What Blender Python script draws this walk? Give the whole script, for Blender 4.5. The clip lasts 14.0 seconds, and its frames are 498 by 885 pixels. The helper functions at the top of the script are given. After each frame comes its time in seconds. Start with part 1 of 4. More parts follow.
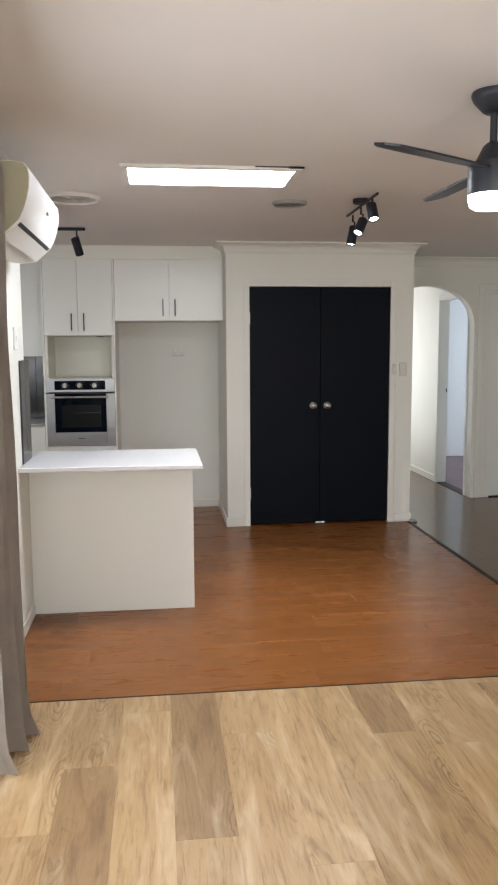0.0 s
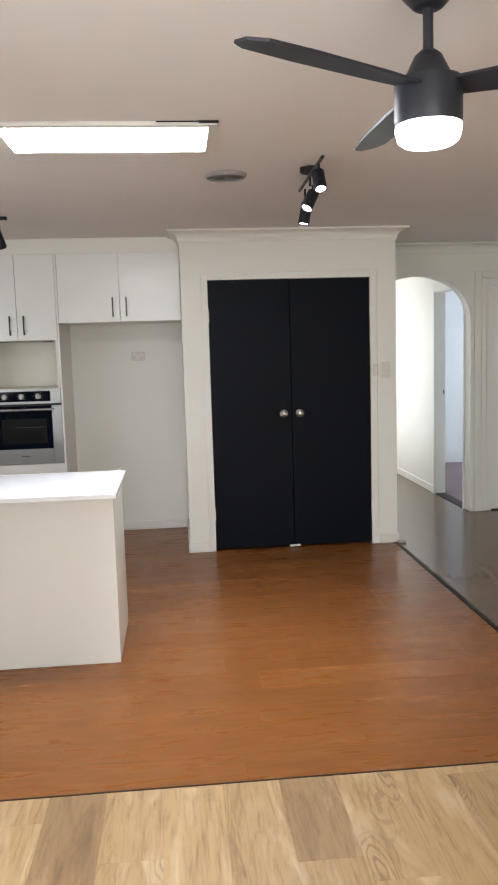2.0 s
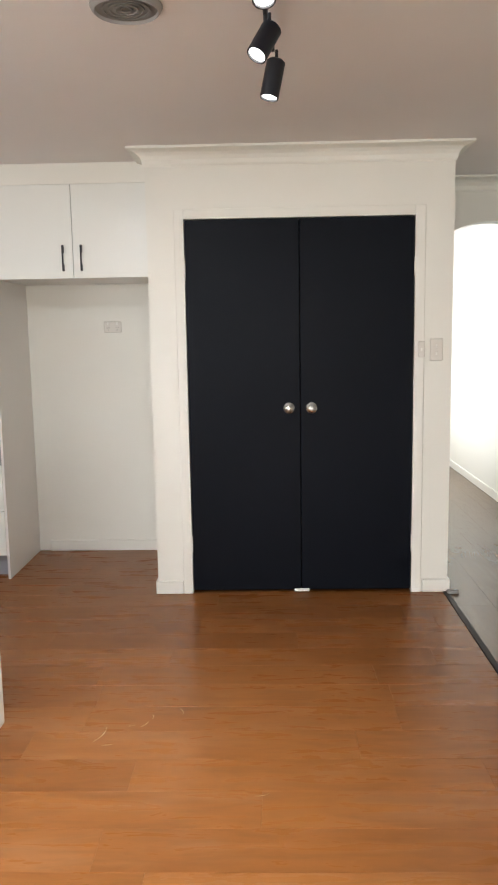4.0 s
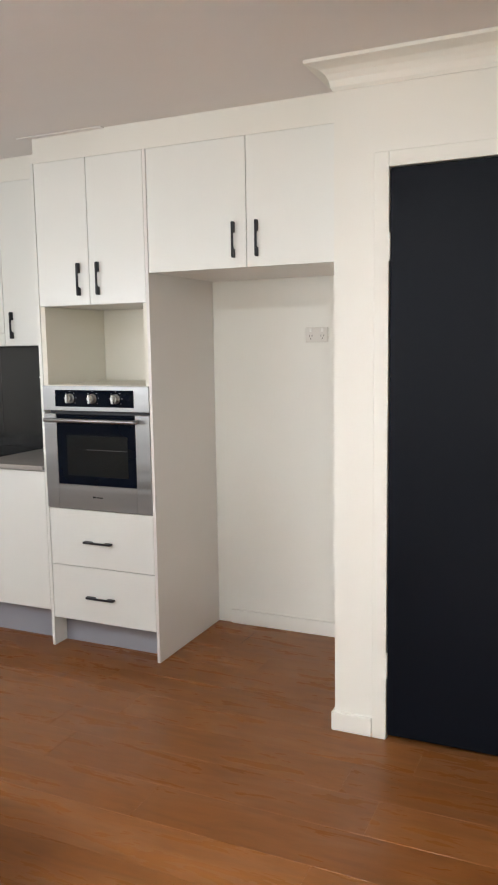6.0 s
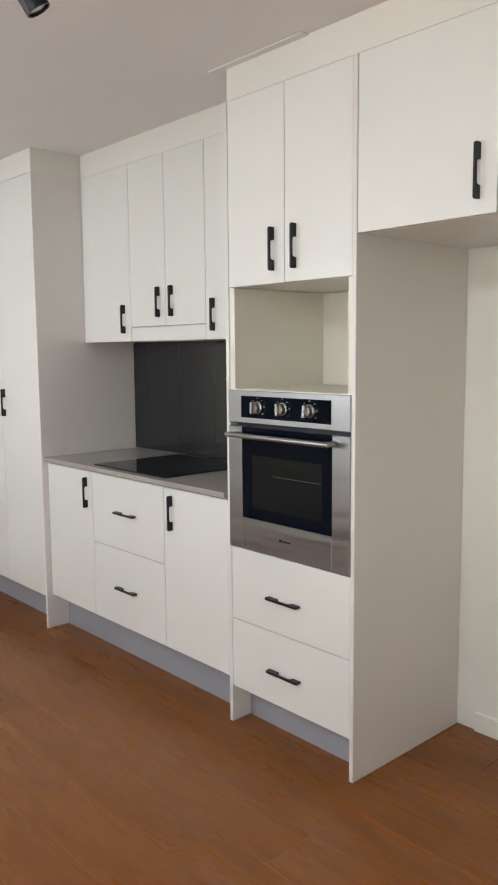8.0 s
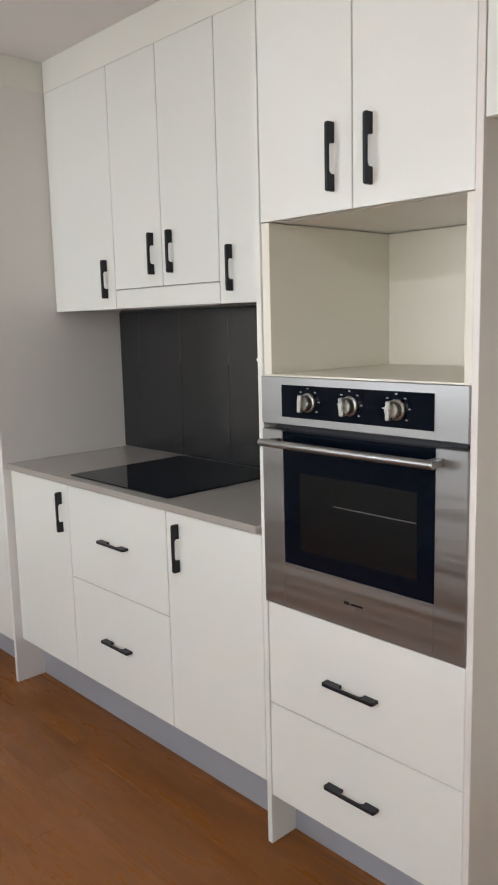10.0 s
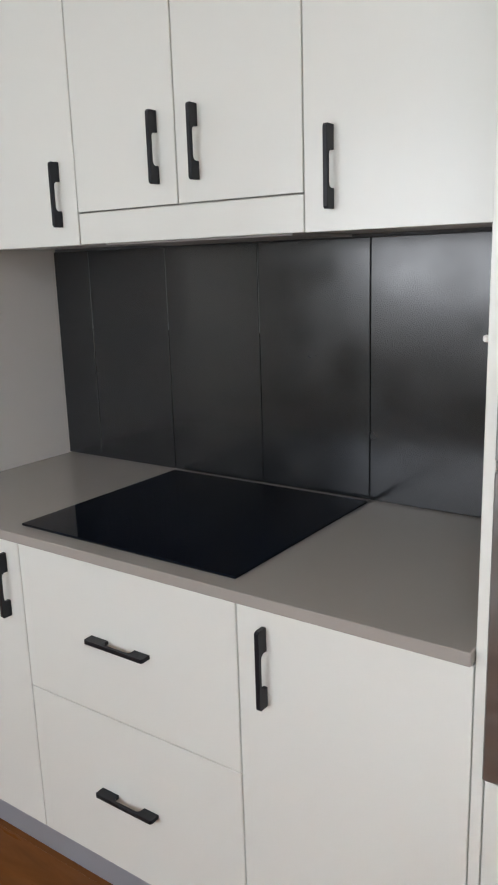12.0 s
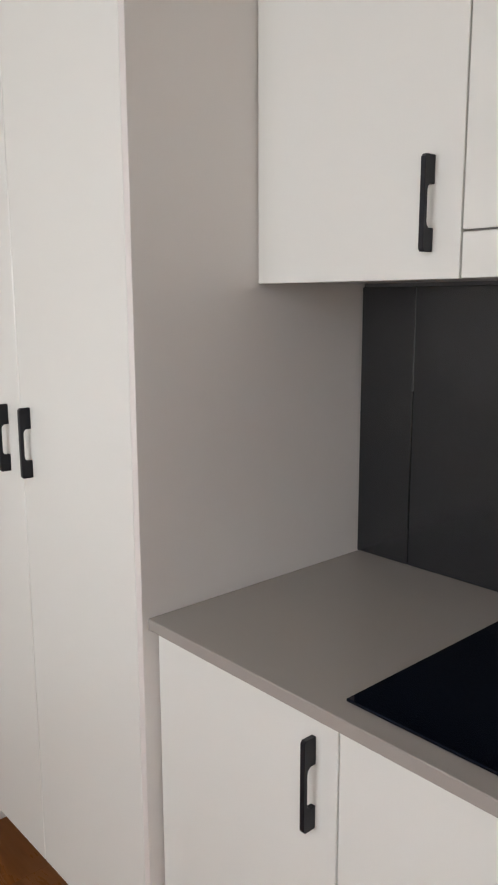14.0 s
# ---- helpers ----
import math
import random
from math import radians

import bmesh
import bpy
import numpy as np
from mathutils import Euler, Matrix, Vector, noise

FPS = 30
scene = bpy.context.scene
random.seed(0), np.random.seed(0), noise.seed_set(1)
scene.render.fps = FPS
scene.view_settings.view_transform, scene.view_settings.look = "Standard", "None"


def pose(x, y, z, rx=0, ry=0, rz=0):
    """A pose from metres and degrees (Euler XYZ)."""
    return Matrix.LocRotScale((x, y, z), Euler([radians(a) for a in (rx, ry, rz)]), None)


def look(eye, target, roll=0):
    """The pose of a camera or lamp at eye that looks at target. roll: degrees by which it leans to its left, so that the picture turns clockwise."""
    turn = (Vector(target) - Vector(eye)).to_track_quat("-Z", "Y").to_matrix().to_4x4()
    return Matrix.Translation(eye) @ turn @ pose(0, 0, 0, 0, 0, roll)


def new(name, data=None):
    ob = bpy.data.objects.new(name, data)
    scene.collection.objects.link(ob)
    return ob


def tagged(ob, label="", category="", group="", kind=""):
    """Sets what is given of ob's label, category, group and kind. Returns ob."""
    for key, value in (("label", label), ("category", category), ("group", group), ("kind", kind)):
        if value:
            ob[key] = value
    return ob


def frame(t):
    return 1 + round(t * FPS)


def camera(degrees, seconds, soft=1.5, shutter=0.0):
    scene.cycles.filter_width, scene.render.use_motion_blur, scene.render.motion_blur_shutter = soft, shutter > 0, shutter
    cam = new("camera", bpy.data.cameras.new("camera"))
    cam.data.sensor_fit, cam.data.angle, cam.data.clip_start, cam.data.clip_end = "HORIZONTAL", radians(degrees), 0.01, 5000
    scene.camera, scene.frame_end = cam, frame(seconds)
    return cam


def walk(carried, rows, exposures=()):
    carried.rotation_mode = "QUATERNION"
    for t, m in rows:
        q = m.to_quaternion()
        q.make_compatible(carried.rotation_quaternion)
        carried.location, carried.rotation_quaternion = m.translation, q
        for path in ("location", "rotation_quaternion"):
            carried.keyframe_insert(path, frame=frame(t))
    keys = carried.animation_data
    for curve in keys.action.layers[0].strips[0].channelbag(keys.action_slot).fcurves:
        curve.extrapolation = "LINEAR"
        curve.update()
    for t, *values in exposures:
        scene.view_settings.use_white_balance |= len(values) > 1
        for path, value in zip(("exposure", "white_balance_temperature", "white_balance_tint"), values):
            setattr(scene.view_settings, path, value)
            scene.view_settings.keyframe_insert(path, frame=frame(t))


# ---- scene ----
cam = camera(35.5, 14.0, soft=2.1)

PATH = [
    (0, (-0.572, -6.661, 1.561), (-0.343, -4.689, 1.319), -0.3),
    (0.5, (-0.548, -6.702, 1.561), (-0.443, -4.719, 1.329), -0.5),
    (0.6, (-0.541, -6.718, 1.552), (-0.44, -4.733, 1.327), -0.6),
    (1, (-0.456, -6.616, 1.549), (-0.346, -4.631, 1.329), -0.7),
    (1.5, (-0.282, -6.286, 1.553), (-0.108, -4.306, 1.329), -1.2),
    (2, (-0.036, -5.918, 1.545), (0.14, -3.939, 1.311), -1.7),
    (2.2, (0.039, -5.752, 1.53), (0.2, -3.773, 1.292), -1.9),
    (4.3, (0.741, -4.032, 1.48), (0.598, -2.058, 1.196), -1.0),
    (4.5, (0.788, -3.874, 1.481), (0.574, -1.905, 1.204), -1.1),
    (5, (0.874, -3.477, 1.467), (0.492, -1.533, 1.196), -1.0),
    (5.5, (0.898, -3.074, 1.475), (0.297, -1.185, 1.211), -1.0),
    (6, (0.897, -2.713, 1.481), (0.08, -0.905, 1.231), -0.9),
    (6.5, (0.873, -2.381, 1.475), (-0.149, -0.678, 1.238), -0.7),
    (7, (0.836, -2.06, 1.476), (-0.377, -0.488, 1.235), -0.5),
    (7.5, (0.769, -1.815, 1.457), (-0.598, -0.374, 1.225), -0.6),
    (8, (0.654, -1.602, 1.443), (-0.817, -0.267, 1.209), -0.5),
    (8.2, (0.593, -1.511, 1.448), (-0.907, -0.21, 1.206), -0.5),
    (10.3, (-0.309, -1.027, 1.433), (-1.72, 0.352, 1.107), -1.7),
    (10.5, (-0.435, -0.995, 1.455), (-1.805, 0.422, 1.116), -2.0),
    (11, (-0.719, -0.903, 1.445), (-2.025, 0.563, 1.065), -2.1),
    (11.5, (-1.017, -0.818, 1.458), (-2.223, 0.722, 1.041), -2.0),
    (12, (-1.238, -0.689, 1.443), (-2.369, 0.898, 0.994), -1.8),
    (12.5, (-1.43, -0.594, 1.443), (-2.481, 1.036, 0.958), -1.4),
    (13, (-1.632, -0.566, 1.439), (-2.612, 1.105, 0.941), -0.3),
    (13.5, (-1.773, -0.542, 1.446), (-2.936, 1.024, 1.003), -0.4),
    (14, (-1.902, -0.452, 1.464), (-3.368, 0.86, 1.103), -0.2),
]
EXPOSURES = [(0.0, -0.62, 6100, 10), (1.5, -0.48, 6100, 10), (2.2, -0.30, 6050, 10), (4.5, 0.22, 6250, 10), (5.0, 0.32, 6200, 10), (6.0, 0.22, 6150, 10),
             (7.0, 0.18, 6100, 10), (8.0, 0.21, 6100, 10), (10.5, 0.18, 6050, 10), (12.0, 0.20, 5950, 10), (13.0, 0.30, 5950, 12), (13.5, 0.30, 5980, 14), (14.0, 0.14, 6200, 14)]
walk(cam, [(t, look(eye, target, roll)) for t, eye, target, roll in PATH], EXPOSURES)

# world and light
world = bpy.data.worlds.new("sky")
scene.world = world
world.use_nodes = True
sky = world.node_tree.nodes.new("ShaderNodeTexSky")
sky.sky_type = "NISHITA"
sky.sun_disc = False
sky.sun_elevation = radians(48)
sky.sun_rotation = radians(150)
world.node_tree.links.new(sky.outputs["Color"], world.node_tree.nodes["Background"].inputs["Color"])
world.node_tree.nodes["Background"].inputs["Strength"].default_value = 0.12


def lamp(name, kind, m, energy, colour, size=None, size_y=None, angle=None, spot=None):
    data = bpy.data.lights.new(name, kind)
    data.energy, data.color = energy, colour
    if size and kind == "AREA":
        data.shape = "RECTANGLE"
        data.size, data.size_y = size, size_y
    elif size:
        data.shadow_soft_size = size
    if angle:
        data.angle = angle
    if spot:
        data.spot_size, data.spot_blend = spot, 0.6
    ob = new(name, data)
    ob.matrix_world = m
    return ob


lamp("sun", "SUN", look((4, -8, 10), (0, 0, 0)), 2.0, (1.0, 0.95, 0.88), angle=radians(1.0))
DAY = (1.0, 0.97, 0.93)
# daylight in the openings: kitchen window, glass sliding door, assumed living room window
lamp("kitchen_window_light", "AREA", look((-2.75, -2.28, 1.58), (-2.75, 0, 1.48)), 25, (1.0, 0.98, 0.962), 1.8, 0.85)
lamp("sliding_door_light", "AREA", look((-1.5, -5.0, 1.1), (0.5, -4.9, 0.2)), 80, DAY, 2.3, 2.0)
lamp("living_window_light", "AREA", look((0.4, -9.0, 1.45), (0.4, -5, 0.5)), 160, DAY, 2.9, 1.7)
# fill lamp added for the oven tower side and fridge recess; source unseen
lamp("east_fill_light", "AREA", look((4.2, -2.6, 1.45), (0, -1.4, 1.1)), 3, DAY, 1.8, 1.2)
# made-up lamp that brightens the hall wall from out of view
lamp("hall_fill_light", "AREA", look((1.60, 3.4, 1.35), (3, 3.2, 1.2)), 48, (1.0, 0.97, 0.94), 2.3, 1.7)
# bluish fill lamp added for the bedroom, behind an unseen opening
lamp("bedroom_fill_light", "AREA", look((5.54, 2.6, 1.5), (3, 3.0, 1.3)), 80, (0.70, 0.80, 1.0), 1.5, 1.2)


# beams of the three spotlight heads that are on
for spot_at, spot_to, watts in (((0.664, -2.27, 2.24), (0.74, -2.95, 0.9), 8), ((0.622, -1.99, 2.235), (0.0, -2.4, 0.9), 70), ((0.675, -1.67, 2.21), (0.30, -1.80, 0.9), 56)):
    lamp("spotlight_beam", "SPOT", look(spot_at, spot_to), watts, (1.0, 0.94, 0.85), 0.02, spot=radians(80))


# ---- material helpers
def mat(name):
    m = bpy.data.materials.new(name)
    m.use_nodes = True
    t = m.node_tree
    return m, t, t.nodes["Principled BSDF"]


def node(t, kind, **values):
    n = t.nodes.new(kind)
    for key, value in values.items():
        n.inputs[key.replace("_", " ")].default_value = value
    return n


def ramp(t, source, stops):
    r = t.nodes.new("ShaderNodeValToRGB")
    e = r.color_ramp.elements
    while len(e) < len(stops):
        e.new(0.5)
    for i, (p, c) in enumerate(stops):
        e[i].position, e[i].color = p, (*c, 1)
    t.links.new(source, r.inputs["Fac"])
    return r.outputs["Color"]


def grey(v):
    return (v, v, v)


def mix(t, a, b, fac, blend="MIX"):
    n = t.nodes.new("ShaderNodeMix")
    n.data_type, n.blend_type = "RGBA", blend
    for socket, value in ((n.inputs[0], fac), (n.inputs[6], a), (n.inputs[7], b)):
        if hasattr(value, "links"):
            t.links.new(value, socket)
        elif isinstance(value, tuple):
            socket.default_value = (*value, 1)
        else:
            socket.default_value = value
    return n.outputs[2]


def coords(t, scale=(1, 1, 1), kind="Object", vary=0.0):
    c = t.nodes.new("ShaderNodeTexCoord")
    m = t.nodes.new("ShaderNodeMapping")
    m.inputs["Scale"].default_value = scale
    t.links.new(c.outputs[kind], m.inputs["Vector"])
    if vary:
        info = t.nodes.new("ShaderNodeObjectInfo")
        mul = t.nodes.new("ShaderNodeMath")
        mul.operation = "MULTIPLY"
        mul.inputs[1].default_value = vary
        t.links.new(info.outputs["Random"], mul.inputs[0])
        t.links.new(mul.outputs[0], m.inputs["Location"])
    return m.outputs["Vector"]


def noise_tex(t, vector, scale, detail=4.0, rough=0.55, distortion=0.0):
    n = node(t, "ShaderNodeTexNoise", Scale=scale, Detail=detail, Roughness=rough, Distortion=distortion)
    t.links.new(vector, n.inputs["Vector"])
    return n.outputs["Fac"]


def bump(t, bsdf, height, strength, distance=0.002):
    b = node(t, "ShaderNodeBump", Strength=strength, Distance=distance)
    t.links.new(height, b.inputs["Height"])
    t.links.new(b.outputs["Normal"], bsdf.inputs["Normal"])


def painted(name, colour, rough=0.5, spread=0.05, grain=0.1, scale=220.0, spec=0.5):
    """Paint, laminate or plastic: faint patches, fine relief, uneven gloss."""
    m, t, b = mat(name)
    v = coords(t)
    low = noise_tex(t, v, 1.3, 2)
    dark = tuple(c * (1 - spread) for c in colour)
    t.links.new(ramp(t, low, [(0.2, dark), (0.8, colour)]), b.inputs["Base Color"])
    mid = noise_tex(t, v, 2.0, 2)
    t.links.new(ramp(t, mid, [(0.3, grey(max(rough - 0.02, 0.02))), (0.7, grey(rough + 0.02))]), b.inputs["Roughness"])
    b.inputs["Specular IOR Level"].default_value = spec
    bump(t, b, noise_tex(t, v, scale, 2), grain, 0.001)
    return m


def metal(name, colour, rough, brushed=(1, 1, 1), grain=0.06):
    m, t, b = mat(name)
    b.inputs["Metallic"].default_value = 1.0
    v = coords(t, brushed)
    n = noise_tex(t, v, 60.0, 4)
    t.links.new(ramp(t, n, [(0.3, tuple(c * 0.95 for c in colour)), (0.7, colour)]), b.inputs["Base Color"])
    t.links.new(ramp(t, n, [(0.3, grey(rough * 0.8)), (0.7, grey(rough * 1.25))]), b.inputs["Roughness"])
    bump(t, b, n, grain, 0.0005)
    return m


def glow(name, colour, strength):
    m, t, b = mat(name)
    b.inputs["Base Color"].default_value = (0.9, 0.9, 0.9, 1)
    b.inputs["Emission Color"].default_value = (*colour, 1)
    b.inputs["Emission Strength"].default_value = strength
    return m


def planked(name, tones, grain_dark, rough, knots, streak, rings, blotch, spec=0.4, grain=7.0, stretch=9.0, eyes=0.0, detail=7, onset=0.48):
    """Timber boards, grain along the board's own x, tone picked board by board."""
    m, t, b = mat(name)
    info = t.nodes.new("ShaderNodeObjectInfo")
    tone = ramp(t, info.outputs["Random"], [(i / (len(tones) - 1), c) for i, c in enumerate(tones)])
    fine = noise_tex(t, coords(t, (1.0, stretch, 1.0), vary=37.0), grain, detail, 0.62, 0.5)
    c = mix(t, tone, grain_dark, ramp(t, fine, [(onset, grey(0.0)), (0.80, grey(streak))]))
    # arched growth rings: contour lines of a stretched, warped field
    field = noise_tex(t, coords(t, (1.0, 4.6, 1.0), vary=61.0), 1.5, 2, 0.35, 0.9)
    mul = t.nodes.new("ShaderNodeMath")
    mul.operation = "MULTIPLY"
    mul.inputs[1].default_value = 95.0
    t.links.new(field, mul.inputs[0])
    sine = t.nodes.new("ShaderNodeMath")
    sine.operation = "SINE"
    t.links.new(mul.outputs[0], sine.inputs[0])
    line = ramp(t, sine.outputs[0], [(0.35, grey(0.0)), (1.0, grey(rings))])
    patchy = noise_tex(t, coords(t, (1.0, 2.0, 1.0), vary=29.0), 2.4, 2)
    c = mix(t, c, mix(t, c, grain_dark, line), ramp(t, patchy, [(0.40, grey(0.0)), (0.62, grey(1.0))]))
    pale = noise_tex(t, coords(t, (1.0, 5.0, 1.0), vary=17.0), 1.9, 4, 0.55, 1.2)
    c = mix(t, c, mix(t, tone, (1.0, 0.90, 0.70), 0.20), ramp(t, pale, [(0.50, grey(0.0)), (0.72, grey(blotch))]))
    c = mix(t, c, grain_dark, ramp(t, pale, [(0.26, grey(blotch * 0.7)), (0.42, grey(0.0))]))
    # knots, each with oval rings drawn out along the board
    cell = node(t, "ShaderNodeTexVoronoi", Scale=2.1, Randomness=1.0)
    t.links.new(coords(t, (0.62, 2.5, 1.0), vary=83.0), cell.inputs["Vector"])
    wave = noise_tex(t, coords(t, (1.0, 3.0, 1.0), vary=45.0), 3.2, 3, 0.5, 0.6)
    warped = t.nodes.new("ShaderNodeMath")
    warped.operation = "MULTIPLY_ADD"
    t.links.new(wave, warped.inputs[0])
    warped.inputs[1].default_value = 0.42
    t.links.new(cell.outputs["Distance"], warped.inputs[2])
    if eyes:
        turns = t.nodes.new("ShaderNodeMath")
        turns.operation = "MULTIPLY"
        turns.inputs[1].default_value = 96.0
        t.links.new(warped.outputs[0], turns.inputs[0])
        swing = t.nodes.new("ShaderNodeMath")
        swing.operation = "SINE"
        t.links.new(turns.outputs[0], swing.inputs[0])
        eye = ramp(t, swing.outputs[0], [(0.15, grey(0.0)), (1.0, grey(eyes))])
        near = ramp(t, warped.outputs[0], [(0.30, grey(1.0)), (0.62, grey(0.0))])
        c = mix(t, c, mix(t, c, grain_dark, eye), near)
    c = mix(t, c, tuple(g * 0.55 for g in grain_dark), ramp(t, warped.outputs[0], [(0.14, grey(knots)), (0.25, grey(0.0))]))
    t.links.new(c, b.inputs["Base Color"])
    t.links.new(ramp(t, fine, [(0.3, grey(rough - 0.04)), (0.7, grey(rough + 0.04))]), b.inputs["Roughness"])
    b.inputs["Specular IOR Level"].default_value = spec
    bump(t, b, fine, 0.06, 0.0006)
    return m


M_WALL = painted("wall_paint", (0.775, 0.768, 0.697), 0.55, 0.05, 0.18, 160)
M_CEIL = painted("ceiling_paint", (0.80, 0.768, 0.742), 0.75, 0.05, 0.15, 140)
M_TRIM = painted("trim_gloss", (0.785, 0.778, 0.715), 0.32, 0.06, 0.08, 90)
M_CAB = painted("cabinet_white", (0.785, 0.796, 0.747), 0.25, 0.012, 0.05, 320)
M_PANEL = painted("carcass_white", (0.745, 0.718, 0.682), 0.35, 0.03, 0.10, 320)
M_NICHE = painted("niche_white", (0.78, 0.755, 0.655), 0.45, 0.03, 0.08, 300)
M_DOOR = painted("door_black", (0.0027, 0.0042, 0.0080), 0.48, 0.25, 0.10, 120, 0.10)
M_BLACK = painted("handle_black", (0.008, 0.009, 0.013), 0.42, 0.2, 0.08, 400, 0.35)
M_FAN = painted("fan_graphite", (0.018, 0.021, 0.030), 0.40, 0.15, 0.06, 300)
M_KICK = painted("kick_grey", (0.33, 0.34, 0.375), 0.45, 0.06, 0.05, 300)
M_STEEL = metal("brushed_steel", (0.37, 0.37, 0.367), 0.36, (0.02, 1, 1), 0.015)
M_CHROME = metal("satin_chrome", (0.46, 0.455, 0.43), 0.30)
M_TOP = painted("stone_taupe", (0.372, 0.345, 0.315), 0.20, 0.10, 0.05, 500)
M_QUARTZ = painted("quartz_white", (0.70, 0.705, 0.72), 0.08, 0.03, 0.02, 400)
M_PLASTIC = painted("white_plastic", (0.83, 0.82, 0.78), 0.35, 0.04, 0.04, 300)
M_SWITCH = painted("switch_cream", (0.645, 0.62, 0.555), 0.35, 0.04, 0.04, 300)
M_CREAM = painted("olive_plastic", (0.44, 0.41, 0.28), 0.40, 0.06, 0.04, 300)
M_VENT = painted("vent_grey", (0.34, 0.33, 0.32), 0.6, 0.08, 0.10, 200)
M_WIRE = painted("dim_wire", (0.19, 0.19, 0.185), 0.5, 0.08, 0.10, 200)
M_STRIP = painted("dark_strip", (0.016, 0.011, 0.009), 0.5, 0.2, 0.1, 200, 0.2)
M_CARPET = painted("carpet_plum", (0.24, 0.17, 0.165), 0.95, 0.2, 0.6, 350)
M_GROUT = painted("grout_dark", (0.10, 0.10, 0.10), 0.8, 0.2, 0.2, 400)
M_SUB = painted("subfloor", (0.06, 0.04, 0.03), 0.9, 0.2, 0.2, 60)
M_GLOW_PANEL = glow("panel_glow", (0.97, 0.98, 1.0), 62.0)
M_GLOW_FAN = glow("fan_glow", (1.0, 0.97, 0.92), 16.0)
M_GLOW_SPOT = glow("spot_glow", (1.0, 0.95, 0.88), 14.0)
M_OAK = planked("oak_boards", [(0.375, 0.246, 0.118), (0.265, 0.168, 0.081), (0.425, 0.287, 0.145), (0.310, 0.198, 0.095), (0.395, 0.264, 0.129), (0.245, 0.155, 0.075), (0.350, 0.228, 0.110)],
                (0.115, 0.060, 0.026), 0.36, 1.0, 0.70, 0.06, 0.85, grain=6.0, stretch=13.0, eyes=0.62)
M_RED = planked("red_laminate", [(0.236, 0.088, 0.022), (0.268, 0.102, 0.026), (0.212, 0.077, 0.019)], (0.062, 0.020, 0.006), 0.29, 0.15, 0.55, 0.0, 0.10, 0.17, 3.4, 6.0, detail=4, onset=0.25)
M_HALL = planked("hall_boards", [(0.122, 0.075, 0.040), (0.132, 0.082, 0.044), (0.112, 0.069, 0.037)], (0.066, 0.040, 0.022), 0.20, 0.0, 0.25, 0.10, 0.10, 0.32)


def black_glass():
    m, t, b = mat("black_glass")
    v = coords(t)
    t.links.new(ramp(t, noise_tex(t, v, 3.0, 4), [(0.3, (0.0018, 0.0034, 0.0075)), (0.7, (0.003, 0.005, 0.011))]), b.inputs["Base Color"])
    t.links.new(ramp(t, noise_tex(t, v, 4.0, 3), [(0.35, grey(0.03)), (0.75, grey(0.08))]), b.inputs["Roughness"])
    b.inputs["Specular IOR Level"].default_value = 0.17
    return m


def slate():
    m, t, b = mat("slate_tile")
    v = coords(t, vary=23.0)
    big = noise_tex(t, v, 5.0, 3, 0.5)
    cloud = noise_tex(t, v, 7.0, 5, 0.6)
    speck = noise_tex(t, v, 42.0, 4, 0.65)
    c = ramp(t, big, [(0.2, (0.007, 0.0085, 0.011)), (0.8, (0.014, 0.0155, 0.018))])
    c = mix(t, c, (0.026, 0.0265, 0.025), ramp(t, cloud, [(0.20, grey(0.0)), (0.80, grey(0.30))]))
    t.links.new(c, b.inputs["Base Color"])
    r = ramp(t, cloud, [(0.30, grey(0.10)), (0.70, grey(0.29))])
    t.links.new(mix(t, r, ramp(t, speck, [(0.2, grey(0.14)), (0.8, grey(0.34))]), 0.25), b.inputs["Roughness"])
    b.inputs["Specular IOR Level"].default_value = 0.75
    return m


def fabric():
    m, t, b = mat("curtain_linen")
    v = coords(t)
    w = noise_tex(t, coords(t, (1, 1, 0.12)), 260.0, 3)
    t.links.new(ramp(t, noise_tex(t, v, 5.0, 4), [(0.3, (0.42, 0.36, 0.30)), (0.7, (0.53, 0.465, 0.40))]), b.inputs["Base Color"])
    b.inputs["Roughness"].default_value = 0.92
    b.inputs["Sheen Weight"].default_value = 0.3
    bump(t, b, w, 0.4, 0.001)
    return m


def clear_glass():
    m, t, b = mat("window_glass")
    b.inputs["Transmission Weight"].default_value = 1.0
    b.inputs["Roughness"].default_value = 0.01
    b.inputs["IOR"].default_value = 1.45
    return m


M_OVEN_WIN = painted("oven_window", (0.0045, 0.0062, 0.0075), 0.14, 0.35, 0.1, 900)
M_GLASS, M_SLATE, M_LINEN, M_PANE = black_glass(), slate(), fabric(), clear_glass()

# ---- mesh helpers
BASE = {}


def box(bm, x0, x1, y0, y1, z0, z1, bevel=0.0, segments=1):
    vs = [bm.verts.new((x, y, z)) for x in (x0, x1) for y in (y0, y1) for z in (z0, z1)]
    fs = [bm.faces.new([vs[i] for i in q]) for q in ((0, 1, 3, 2), (4, 6, 7, 5), (0, 4, 5, 1), (2, 3, 7, 6), (0, 2, 6, 4), (1, 5, 7, 3))]
    if bevel:
        es = {e for f in fs for e in f.edges}
        bmesh.ops.bevel(bm, geom=list(es), offset=bevel, segments=segments, affect="EDGES")
    return bm


def boxed(x0, x1, y0, y1, z0, z1, bevel=0.0, segments=1):
    return box(bmesh.new(), x0, x1, y0, y1, z0, z1, bevel, segments)


